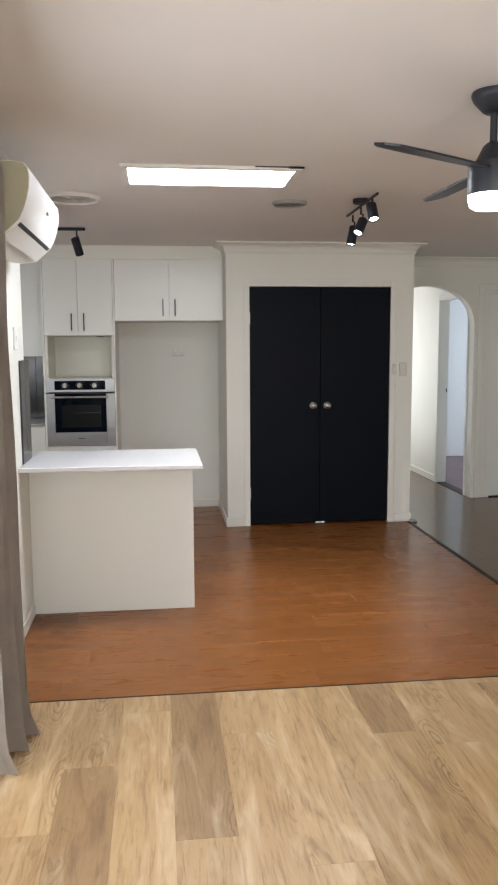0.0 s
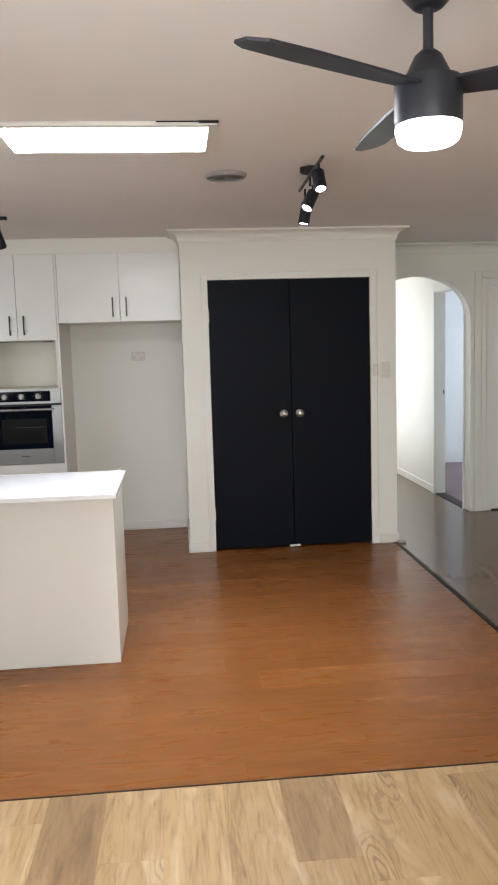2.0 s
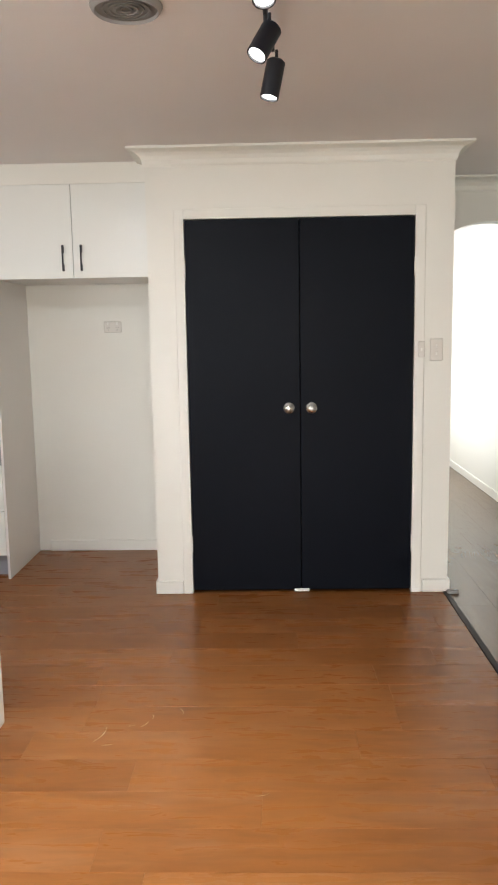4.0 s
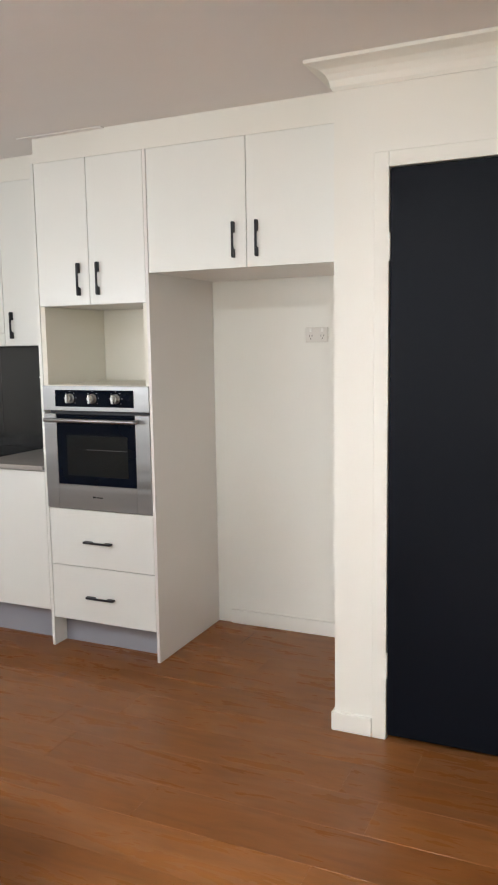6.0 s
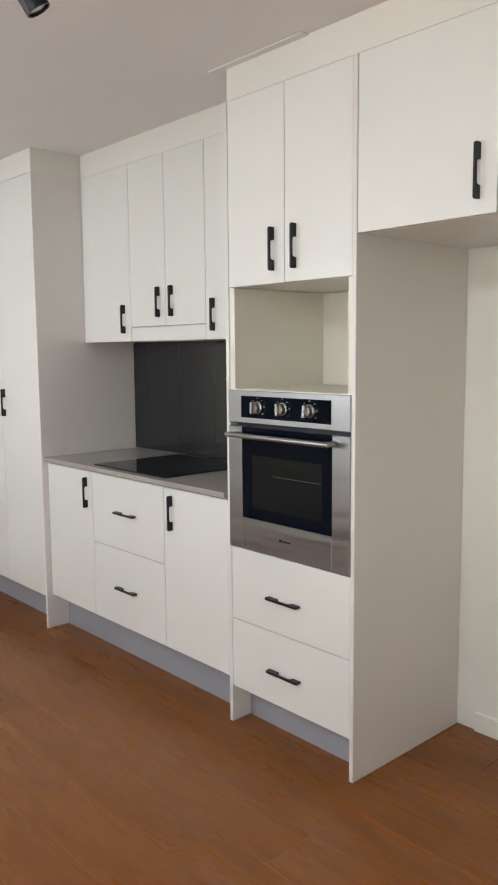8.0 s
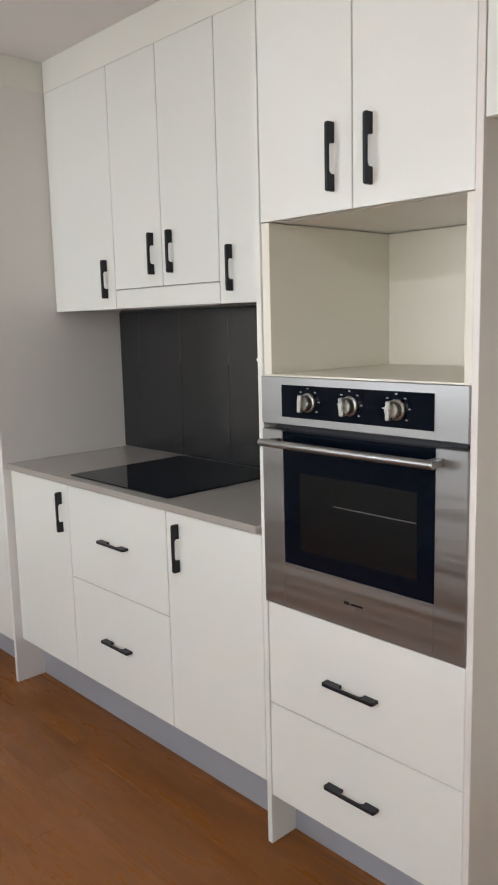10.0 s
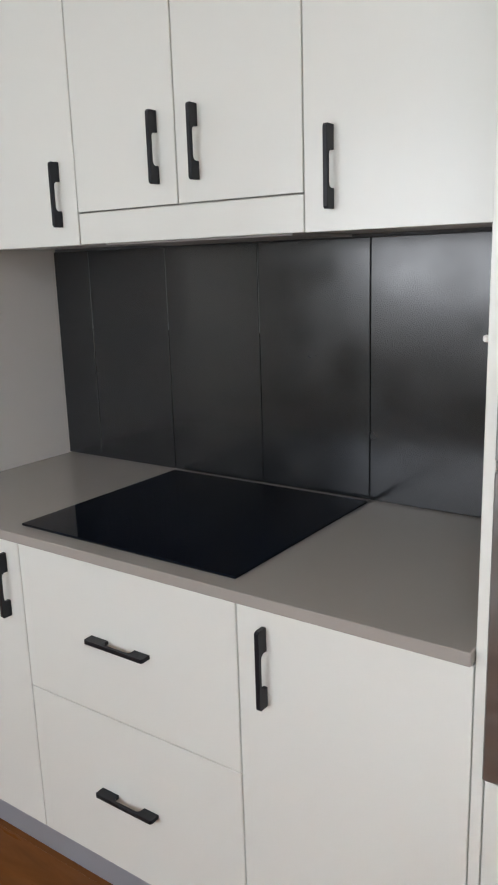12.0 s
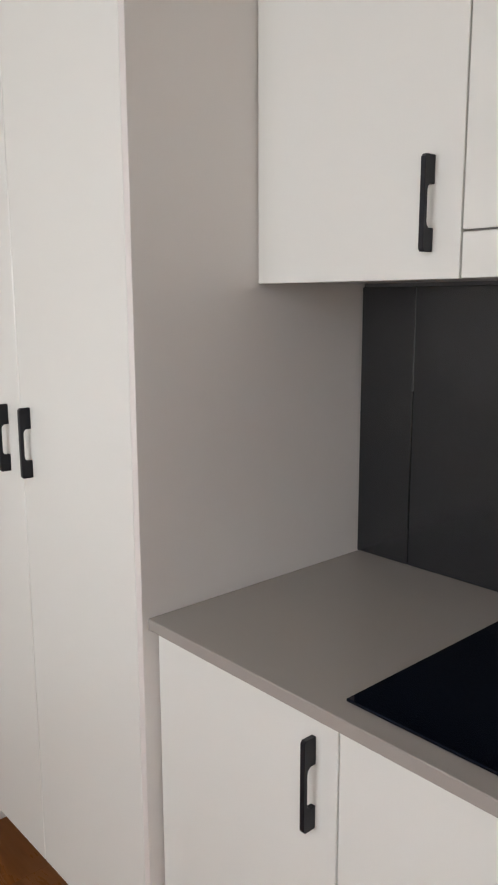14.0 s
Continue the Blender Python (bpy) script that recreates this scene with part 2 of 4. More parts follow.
def lathe(profile, n=32, m=None, bm=None):
    """A turned solid round local z from (radius, height) pairs."""
    bm = bm or bmesh.new()
    m = m or Matrix.Identity(4)
    rings = []
    for r, z in profile:
        if r < 1e-6:
            rings.append([bm.verts.new(m @ Vector((0, 0, z)))])
        else:
            rings.append([bm.verts.new(m @ Vector((r * math.cos(2 * math.pi * i / n), r * math.sin(2 * math.pi * i / n), z))) for i in range(n)])
    for a, b in zip(rings, rings[1:]):
        for i in range(n):
            j = (i + 1) % n
            q = [a[i % len(a)], a[j % len(a)], b[j % len(b)], b[i % len(b)]]
            q = list(dict.fromkeys(q))
            if len(q) > 2:
                bm.faces.new(q)
    return bm


def extrude_outline(points, m, depth, bm=None):
    """A flat outline in local x, y pushed along local z by depth, laid by the matrix m."""
    bm = bm or bmesh.new()
    a = [bm.verts.new(m @ Vector((x, y, 0))) for x, y in points]
    b = [bm.verts.new(m @ Vector((x, y, depth))) for x, y in points]
    n = len(points)
    bm.faces.new(a[::-1])
    bm.faces.new(b)
    for i in range(n):
        bm.faces.new([a[i], a[(i + 1) % n], b[(i + 1) % n], b[i]])
    return bm


def mesh_of(name, bm, material, smooth=False):
    bmesh.ops.recalc_face_normals(bm, faces=bm.faces)
    me = bpy.data.meshes.new(name)
    bm.to_mesh(me)
    bm.free()
    me.materials.append(material)
    if smooth:
        for p in me.polygons:
            p.use_smooth = True
        me.set_sharp_from_angle(angle=radians(38))
    return me


def thing(name, at, label, category, group="", kind=""):
    """A thing made of parts: an Empty at its base."""
    e = new(name)
    e.location = at
    e.empty_display_size = 0.05
    BASE[e.name] = Vector(at)
    return tagged(e, label, category, group, kind)


def part(name, bm, material, parent, label="", smooth=False):
    base = BASE[parent.name]
    bmesh.ops.translate(bm, vec=-base, verts=bm.verts)
    ob = new(name, mesh_of(name, bm, material, smooth))
    ob.parent = parent
    BASE[ob.name] = base
    return tagged(ob, label)


def solid(name, bm, material, label, category="", kind="", smooth=False, group=""):
    """A thing of one piece, its origin at its base."""
    lo = Vector((min(v.co.x for v in bm.verts) + max(v.co.x for v in bm.verts), min(v.co.y for v in bm.verts) + max(v.co.y for v in bm.verts), 0)) / 2
    lo.z = min(v.co.z for v in bm.verts)
    bmesh.ops.translate(bm, vec=-lo, verts=bm.verts)
    ob = new(name, mesh_of(name, bm, material, smooth))
    ob.location = lo
    BASE[ob.name] = lo
    return tagged(ob, label, category, group, kind)


# ---- plan
CEIL = 2.445
WEST = -1.33       # dining wall with the sliding door
BACK = 0.925       # wall behind the kitchen run
FRONT = 0.300      # face of tall and base cabinet doors
UPPER = 0.545      # face of the wall cabinets
TILE = 0.845       # face of the splashback
PAN_X = -2.992     # right side of the pantry
TOW_L, TOW_R = -1.563, -0.938
CUP_L, CUP_R, CUP_Y = 0.012, 1.655, 0.012   # cupboard block with the black doors
STRIP_Y = -3.276   # where red laminate meets oak boards
STRIP_X = 1.640

# ---- structure: walls
bm = boxed(-4.3, 1.75, BACK, BACK + 0.1, 0, CEIL)
solid("wall_north", bm, M_WALL, "off-white painted plaster wall behind the kitchen", "wall", "structure")
bm = bmesh.new()
box(bm, CUP_L, 0.165, CUP_Y, 0.10, 0, CEIL)
box(bm, 1.498, CUP_R, CUP_Y, 0.10, 0, CEIL)
box(bm, 0.165, 1.498, CUP_Y, 0.10, 2.105, CEIL)
solid("wall_cupboard_side", boxed(CUP_L, 0.11, 0.10, BACK, 0, CEIL), M_WALL, "off-white painted wall beside the fridge recess", "wall", "structure")
# gap from y 2.25 to 4.55 is added, unseen, for the hall lamp
wall_bm = boxed(1.555, CUP_R, 0.10, 2.25, 0, CEIL)
box(wall_bm, 1.555, CUP_R, 4.55, 5.0, 0, CEIL)
box(wall_bm, 1.555, CUP_R, 2.25, 4.55, 0, 0.50)
box(wall_bm, 1.555, CUP_R, 2.25, 4.55, 2.20, CEIL)
solid("wall_cupboard_return", wall_bm, M_WALL, "off-white painted wall along the hall", "wall", "structure")
solid("wall_cupboard", bm, M_WALL, "off-white painted wall round the black double doors", "wall", "structure")

bm = bmesh.new()  # west wall: sliding door opening, stub end at the peninsula, lintel above
box(bm, WEST - 0.1, WEST, -3.56, -2.09, 0, CEIL)
box(bm, WEST - 0.1, WEST, -2.09, -1.985, 0, 1.495)
box(bm, WEST - 0.1, WEST, -6.2, -3.56, 2.12, CEIL)
box(bm, WEST - 0.1, WEST, -9.2, -6.2, 0, CEIL)
box(bm, WEST - 0.1, WEST, -2.09, -1.55, 2.12, CEIL)
wall_west = solid("wall_west", bm, M_WALL, "white painted wall with a glass sliding door opening", "wall", "structure")

bm = bmesh.new()  # kitchen window wall
box(bm, -4.3, -3.85, -2.40, -2.30, 0, CEIL)
box(bm, -1.70, WEST - 0.1, -2.40, -2.30, 0, CEIL)
box(bm, -3.85, -1.70, -2.40, -2.30, 0, 1.02)
box(bm, -3.85, -1.70, -2.40, -2.30, 2.10, CEIL)
solid("wall_kitchen_window", bm, M_WALL, "white painted wall round the kitchen window", "wall", "structure")
solid("wall_kitchen_end", boxed(-4.4, -4.3, -2.4, BACK + 0.1, 0, CEIL), M_WALL, "white painted end wall of the kitchen", "wall", "structure")
bm = bmesh.new()
box(bm, WEST - 0.1, -1.1, -9.3, -9.2, 0, CEIL)
box(bm, 2.9, 4.4, -9.3, -9.2, 0, CEIL)
box(bm, -1.1, 2.9, -9.3, -9.2, 0, 0.5)
box(bm, -1.1, 2.9, -9.3, -9.2, 2.3, CEIL)
solid("wall_south", bm, M_WALL, "white painted wall of the living room", "wall", "structure")
# the opening in this wall is added for an unseen side window
bm = bmesh.new()
box(bm, 4.3, 4.4, -9.2, -3.55, 0, CEIL)
box(bm, 4.3, 4.4, -1.65, 0.98, 0, CEIL)
box(bm, 4.3, 4.4, -3.55, -1.65, 0, 0.85)
box(bm, 4.3, 4.4, -3.55, -1.65, 2.10, CEIL)
solid("wall_east", bm, M_WALL, "white painted wall of the living room", "wall", "structure")

# arch wall: elliptical head over the way into the hall, then a doorway
ARCH_L, ARCH_R, ARCH_Y, SPRING, CROWN = CUP_R, 2.622, 0.985, 1.72, 2.165
cx, rx = (ARCH_L + ARCH_R) / 2, (ARCH_R - ARCH_L) / 2
outline = [(ARCH_L, SPRING)]
outline += [(cx - rx * math.cos(math.pi * i / 28), SPRING + (CROWN - SPRING) * math.sin(math.pi * i / 28) ** 0.8) for i in range(1, 28)]
outline += [(ARCH_R, SPRING), (ARCH_R, 0), (2.772, 0), (2.772, 2.08), (3.71, 2.08), (3.71, 0), (4.4, 0), (4.4, CEIL), (ARCH_L, CEIL)]
up = Matrix(((1, 0, 0, 0), (0, 0, 1, ARCH_Y), (0, 1, 0, 0), (0, 0, 0, 1)))
solid("wall_arch", extrude_outline(outline, up, 0.13), M_WALL, "cream painted wall with an arched opening to the hall", "wall", "structure")

bm = bmesh.new()
HX = 2.610
box(bm, HX, HX + 0.1, 1.93, 5.0, 0, CEIL)
box(bm, HX, HX + 0.1, ARCH_Y + 0.13, 1.93, 2.09, CEIL)
solid("wall_hall", bm, M_WALL, "white painted hall wall with a bedroom doorway", "wall", "structure")
solid("wall_hall_end", boxed(CUP_R - 0.1, HX + 0.1, 5.0, 5.1, 0, CEIL), M_WALL, "white painted wall at the end of the hall", "wall", "structure")
solid("wall_bedroom_north", boxed(HX + 0.1, 5.6, 4.0, 4.1, 0, CEIL), M_WALL, "white painted bedroom wall", "wall", "structure")
# opening made up in this unseen wall to let the bedroom lamp in
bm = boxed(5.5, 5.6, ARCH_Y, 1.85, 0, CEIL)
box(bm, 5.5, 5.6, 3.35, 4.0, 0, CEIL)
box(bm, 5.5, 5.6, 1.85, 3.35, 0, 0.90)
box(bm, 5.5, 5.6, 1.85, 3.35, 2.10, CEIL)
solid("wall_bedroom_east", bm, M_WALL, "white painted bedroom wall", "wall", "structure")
solid("wall_bedroom_south", boxed(4.4, 5.5, ARCH_Y, ARCH_Y + 0.1, 0, CEIL), M_WALL, "white painted bedroom wall", "wall", "structure")
solid("ceiling", boxed(-4.4, 5.6, -9.3, 5.1, CEIL, CEIL + 0.12), M_CEIL, "off-white painted plasterboard ceiling", "ceiling", "structure")
solid("ground", boxed(-60, 60, -60, 60, -0.25, -0.12), painted("lawn", (0.06, 0.09, 0.03), 0.9, 0.3, 0.5, 40), "green lawn outside", "ground", "structure")


# cornices
def cove(name, run):
    """Coved cornice along a polyline at the ceiling; the room lies to the left of the run."""
    prof = [(0.0, 0.0), (0.0, -0.092), (0.004, -0.092), (0.010, -0.080)]
    prof += [(0.010 + 0.062 * (1 - math.cos(a)), -0.080 + 0.062 * math.sin(a)) for a in (0.35, 0.7, 1.05, 1.4)]
    prof += [(0.080, -0.014), (0.084, -0.012), (0.084, 0.0)]
    bm = bmesh.new()
    pts = [Vector(p) for p in run]
    rings = []
    for i, p in enumerate(pts):
        d0 = (pts[i] - pts[i - 1]).normalized() if i else (pts[1] - pts[0]).normalized()
        d1 = (pts[i + 1] - pts[i]).normalized() if i < len(pts) - 1 else d0
        n0, n1 = Vector((-d0.y, d0.x)), Vector((-d1.y, d1.x))
        mid = (n0 + n1).normalized()
        mid /= max(mid.dot(n0), 0.3)
        rings.append([bm.verts.new((p.x + mid.x * u, p.y + mid.y * u, CEIL - 0.001 + w)) for u, w in prof])
    for a, b in zip(rings, rings[1:]):
        for i in range(len(prof) - 1):
            bm.faces.new([a[i], a[i + 1], b[i + 1], b[i]])
    bm.faces.new(rings[0])
    bm.faces.new(rings[-1])
    return solid(name, bm, M_WALL, "white coved plaster cornice along the ceiling", "cornice", "structure")


cove("trim_cornice_cupboard", [(CUP_R, 0.98), (CUP_R, CUP_Y), (CUP_L, CUP_Y), (CUP_L, FRONT + 0.004)])
cove("trim_cornice_west", [(WEST, -1.55), (WEST, -9.2)])
cove("trim_cornice_arch", [(4.3, ARCH_Y), (CUP_R + 0.084, ARCH_Y)])


def skirting(name, x0, x1, y0, y1):
    bm = boxed(x0, x1, y0, y1, 0, 0.075, 0.003)
    return solid(name, bm, M_TRIM, "white painted skirting board, lightly scuffed", "baseboard", "structure")


skirting("baseboard_cupboard_left", 0.0, 0.158, 0.0, CUP_Y)
skirting("baseboard_cupboard_side", 0.0, CUP_L, CUP_Y, BACK)
skirting("baseboard_cupboard_right", 1.512, CUP_R + 0.012, 0.0, CUP_Y)
skirting("baseboard_alcove", -0.86, 0.0, BACK - 0.014, BACK)
skirting("baseboard_west", WEST, WEST + 0.014, -3.50, -2.10)
skirting("baseboard_hall", HX - 0.012, HX, 1.99, 5.0)
skirting("baseboard_cupboard_return", CUP_R, CUP_R + 0.012, CUP_Y, 0.98)

# ---- black double doors of the cupboard
frame_1 = thing("door_1", (0.83, 0.05, 0), "matt black double cupboard doors with round satin knobs", "door", kind="structure")
part("door_frame", box(boxed(0.160, 0.212, 0.002, CUP_Y - 0.002, 0, 2.13, 0.002), 0.190, 0.212, CUP_Y - 0.002, 0.10, 0, 2.09), M_WALL, frame_1, "white painted door frame")
part("door_frame", box(boxed(1.450, 1.504, 0.002, CUP_Y - 0.002, 0, 2.13, 0.002), 1.450, 1.472, CUP_Y - 0.002, 0.10, 0, 2.09), M_WALL, frame_1, "white painted door frame")
part("door_head", box(boxed(0.212, 1.450, 0.002, CUP_Y - 0.002, 2.078, 2.13, 0.002), 0.190, 1.472, CUP_Y - 0.002, 0.10, 2.079, 2.10), M_WALL, frame_1, "white painted door head")
for x0, x1, kx in ((0.216, 0.8285, 0.768), (0.8325, 1.446, 0.892)):
    leaf = part("door_leaf", boxed(x0, x1, 0.010, 0.045, 0.018, 2.073, 0.002), M_DOOR, frame_1, "matt black painted flush door leaf")
    turn = Matrix.Translation((kx, 0.010, 1.057)) @ Matrix.Rotation(radians(90), 4, "X")
    part("rose", lathe([(0, 0), (0.031, 0), (0.031, 0.004), (0.026, 0.009), (0.012, 0.010), (0, 0.010)], 28, turn), M_CHROME, leaf, "satin metal rose", True)
    part("knob", lathe([(0.010, 0.008), (0.010, 0.026), (0.019, 0.030), (0.026, 0.040), (0.026, 0.050), (0.018, 0.058), (0, 0.061)], 28, turn), M_CHROME, leaf, "satin metal door knob", True)
for x in (0.211, 1.445):
    for z in (0.24, 1.76):
        part("hinge", boxed(x, x + 0.006, 0.000, 0.012, z, z + 0.10, 0.002), M_TRIM, frame_1, "paint-covered butt hinge")
part("floor_bolt", boxed(0.790, 0.875, 0.001, 0.0095, 0.008, 0.026, 0.003), M_TRIM, frame_1, "small white bolt plate at the foot of the doors")
# unseen board added behind the leaves; keeps the gaps round them dark
solid("cupboard_backing", boxed(0.165, 1.498, 0.11, 0.13, 0.0, 2.10), M_SUB, "unseen dark board added behind the cupboard doors", "panel", "structure")

# hall door frame and bedroom door frame
d2 = thing("door_2", (HX + 0.05, 1.52, 0), "open doorway with a cream painted frame", "door", kind="structure")
part("door_jamb", boxed(HX - 0.004, HX + 0.104, 1.915, 1.93, 0, 2.075), M_TRIM, d2)
part("door_jamb", boxed(HX - 0.004, HX + 0.104, ARCH_Y + 0.131, ARCH_Y + 0.146, 0, 2.075), M_TRIM, d2)
part("door_head", boxed(HX - 0.004, HX + 0.104, ARCH_Y + 0.131, 1.93, 2.075, 2.09), M_TRIM, d2)
part("architrave", boxed(HX - 0.014, HX - 0.004, 1.925, 1.985, 0, 2.14, 0.003), M_TRIM, d2)
part("architrave", boxed(HX - 0.014, HX - 0.004, ARCH_Y + 0.133, 1.925, 2.085, 2.14, 0.003), M_TRIM, d2)
part("threshold", boxed(HX, HX + 0.1, ARCH_Y + 0.146, 1.915, 0, 0.008, 0.002), M_STRIP, d2, "dark metal floor strip")
d3 = thing("door_3", (3.2, ARCH_Y, 0), "cream painted door and frame beside the arch", "door", kind="structure")
part("architrave", boxed(2.655, 2.722, ARCH_Y - 0.020, ARCH_Y - 0.001, 0, 2.19, 0.005), M_TRIM, d3)
part("architrave_bead", boxed(2.7225, 2.772, ARCH_Y - 0.012, ARCH_Y - 0.001, 0, 2.13, 0.004), M_TRIM, d3)
part("architrave", boxed(3.715, 3.780, ARCH_Y - 0.020, ARCH_Y - 0.001, 0, 2.19, 0.005), M_TRIM, d3)
part("architrave", boxed(2.722, 3.715, ARCH_Y - 0.020, ARCH_Y - 0.001, 2.13, 2.19, 0.005), M_TRIM, d3)
part("door_jamb", boxed(2.773, 2.826, ARCH_Y + 0.004, ARCH_Y + 0.126, 0, 2.07), M_TRIM, d3)
part("door_leaf", boxed(2.829, 3.690, ARCH_Y + 0.020, ARCH_Y + 0.055, 0.012, 2.065, 0.002), M_CAB, d3)
part("threshold", boxed(2.829, 3.690, ARCH_Y + 0.0, ARCH_Y + 0.12, 0.0, 0.010, 0.002), M_STRIP, d3, "dark floor strip under the door")
part("strike_plate", boxed(HX + 0.082, HX + 0.094, 1.912, 1.9155, 1.045, 1.085, 0.001), M_BLACK, d2, "small dark latch plate")


# ---- kitchen: handles and fronts
def pull(length=0.147, reach=0.0245, thick=0.0088):
    """A black pull: two broad feet and a bar that bridges a rounded finger gap. Runs along local x, stands out along local -y."""
    h = length / 2
    a, b, g = -0.20 * length, 0.25 * length, reach * 0.68
    pts = [(-h, 0), (-h, reach - 0.004), (-h + 0.004, reach), (h - 0.004, reach), (h, reach - 0.004), (h, 0),
           (b, 0), (b, g * 0.65), (b - 0.004, g * 0.93), (b - 0.009, g), (a + 0.009, g), (a + 0.004, g * 0.93), (a, g * 0.65), (a, 0)]
    m = Matrix(((1, 0, 0, 0), (0, -1, 0, 0), (0, 0, 1, -thick / 2), (0, 0, 0, 1)))
    bm = extrude_outline(pts, m, thick)
    bmesh.ops.recalc_face_normals(bm, faces=bm.faces)
    bmesh.ops.bevel(bm, geom=[e for e in bm.edges if len(e.link_faces) == 2 and e.calc_face_angle(0) > 1.0], offset=0.0008, segments=1, affect="EDGES")
    return bm


def handle(parent, x, y, z, upright, length=0.147):
    bm = pull(length)
    m = Matrix.Translation((x, y, z))
    if upright:
        m = m @ Matrix.Rotation(radians(90), 4, "Y")
    bmesh.ops.transform(bm, matrix=m, verts=bm.verts)
    return part("handle", bm, M_BLACK, parent, "black metal bridge pull handle")


def front(parent, name, x0, x1, y, z0, z1, h=None, length=0.147):
    """A door or drawer front 18 mm thick, with a handle given as (x, z, upright)."""
    ob = part(name, boxed(x0, x1, y, y + 0.018, z0, z1, 0.0012), M_CAB, parent)
    if h:
        handle(ob, h[0], y, h[1], h[2], length)
    return ob


CAR = FRONT + 0.035
# oven tower
tower = thing("oven_tower_cabinet", (-1.25, 0.6, 0), "tall white cabinet holding the oven, with open niche", "cabinet", "kitchen cabinets")
part("side_panel", boxed(TOW_L, TOW_L + 0.017, FRONT - 0.002, BACK - 0.002, 0, 2.330, 0.001), M_CAB, tower)
part("side_panel", boxed(TOW_R - 0.016, TOW_R, FRONT - 0.002, BACK - 0.002, 0, 2.3288, 0.001), M_PANEL, tower)
part("carcass", boxed(TOW_L + 0.018, TOW_R - 0.017, CAR, BACK - 0.004, 0.148, 0.700), M_PANEL, tower)
part("carcass", boxed(TOW_L + 0.018, TOW_R - 0.017, CAR, BACK - 0.004, 1.674, 2.325), M_PANEL, tower)
nl, nr, nb, n0, n1 = TOW_L + 0.045, TOW_R - 0.036, 0.785, 1.304, 1.672
part("niche_side", boxed(TOW_L + 0.018, nl, FRONT + 0.003, nb, n0, n1, 0.001), M_NICHE, tower, "cream niche lining")
part("niche_side", boxed(nr, TOW_R - 0.017, FRONT + 0.003, nb, n0, n1, 0.001), M_NICHE, tower, "cream niche lining")
part("niche_back", boxed(nl, nr, nb, nb + 0.016, n0, n1), M_NICHE, tower, "cream niche lining")
part("niche_shelf", boxed(TOW_L + 0.018, TOW_R - 0.017, FRONT + 0.001, nb + 0.016, n0 - 0.011, n0, 0.001), M_NICHE, tower, "cream niche shelf")
# short dark strip under the niche's top
part("niche_strip", boxed(-1.13, -1.06, 0.70, 0.712, n1 - 0.006, n1 - 0.001), M_BLACK, tower, "small dark strip at the top of the niche")
front(tower, "door", TOW_L + 0.019, -1.2565, FRONT, 1.674, 2.328, (-1.309, 1.790, True))
front(tower, "door", -1.2535, TOW_R - 0.018, FRONT, 1.674, 2.328, (-1.203, 1.790, True))
front(tower, "drawer", TOW_L + 0.019, TOW_R - 0.018, FRONT, 0.4235, 0.704, (-1.262, 0.549, False), 0.158)
front(tower, "drawer", TOW_L + 0.019, TOW_R - 0.018, FRONT, 0.148, 0.4205, (-1.259, 0.274, False), 0.158)
part("kickboard", boxed(TOW_L + 0.018, TOW_R - 0.017, 0.392, 0.404, 0, 0.147), M_KICK, tower, "grey aluminium kickboard")

part("catch", boxed(TOW_L - 0.008, TOW_L, FRONT + 0.001, FRONT + 0.011, 1.335, 1.344, 0.002), M_PLASTIC, tower, "small white plastic catch")

# fridge bridge cabinet
bridge = thing("fridge_bridge_cabinet", (-0.46, 0.6, 1.80), "white two-door cabinet above the empty fridge recess", "cabinet", "kitchen cabinets")
part("carcass", boxed(TOW_R + 0.001, CUP_L - 0.002, CAR, BACK - 0.002, 1.803, 2.328), M_PANEL, bridge)
front(bridge, "door", TOW_R + 0.002, -0.4635, FRONT, 1.801, 2.328, (-0.518, 1.915, True))
front(bridge, "door", -0.4605, CUP_L - 0.003, FRONT, 1.801, 2.328, (-0.412, 1.915, True))

# wall cabinets with the slide-out hood
wallcab = thing("wall_cabinet", (-2.28, 0.75, 1.49), "white wall cabinet with a rangehood built in above the cooktop", "cabinet", "kitchen cabinets")
part("carcass", boxed(PAN_X + 0.001, TOW_L - 0.001, UPPER + 0.034, BACK - 0.002, 1.497, 2.328), M_PANEL, wallcab)
front(wallcab, "door", PAN_X + 0.003, -2.5585, UPPER, 1.493, 2.328, (-2.610, 1.602, True), 0.138)
front(wallcab, "door", -2.5555, -2.2725, UPPER, 1.562, 2.328, (-2.320, 1.671, True), 0.138)
front(wallcab, "door", -2.2695, -1.9835, UPPER, 1.562, 2.328, (-2.218, 1.671, True), 0.138)
front(wallcab, "door", -1.9805, TOW_L - 0.003, UPPER, 1.493, 2.328, (-1.925, 1.599, True), 0.138)
hood = part("hood_flap", boxed(-2.5555, -1.9835, UPPER + 0.001, UPPER + 0.019, 1.494, 1.559, 0.0012), M_CAB, wallcab, "white rangehood front")
part("hood_slot", boxed(-2.50, -2.02, UPPER + 0.022, 0.80, 1.490, 1.4965, 0.001), M_VENT, hood, "grey filter under the rangehood")

# base cabinets under the cooktop
base = thing("base_cabinet", (-2.28, 0.6, 0), "white base cabinet with two doors and two drawers", "cabinet", "kitchen cabinets")
part("carcass", boxed(PAN_X + 0.001, TOW_L - 0.001, CAR, TILE + 0.008, 0.182, 0.884), M_PANEL, base)
front(base, "door", PAN_X + 0.004, -2.5585, FRONT, 0.180, 0.8785, (-2.604, 0.774, True))
front(base, "drawer", -2.5555, -1.9835, FRONT, 0.5445, 0.8785, (-2.270, 0.715, False), 0.158)
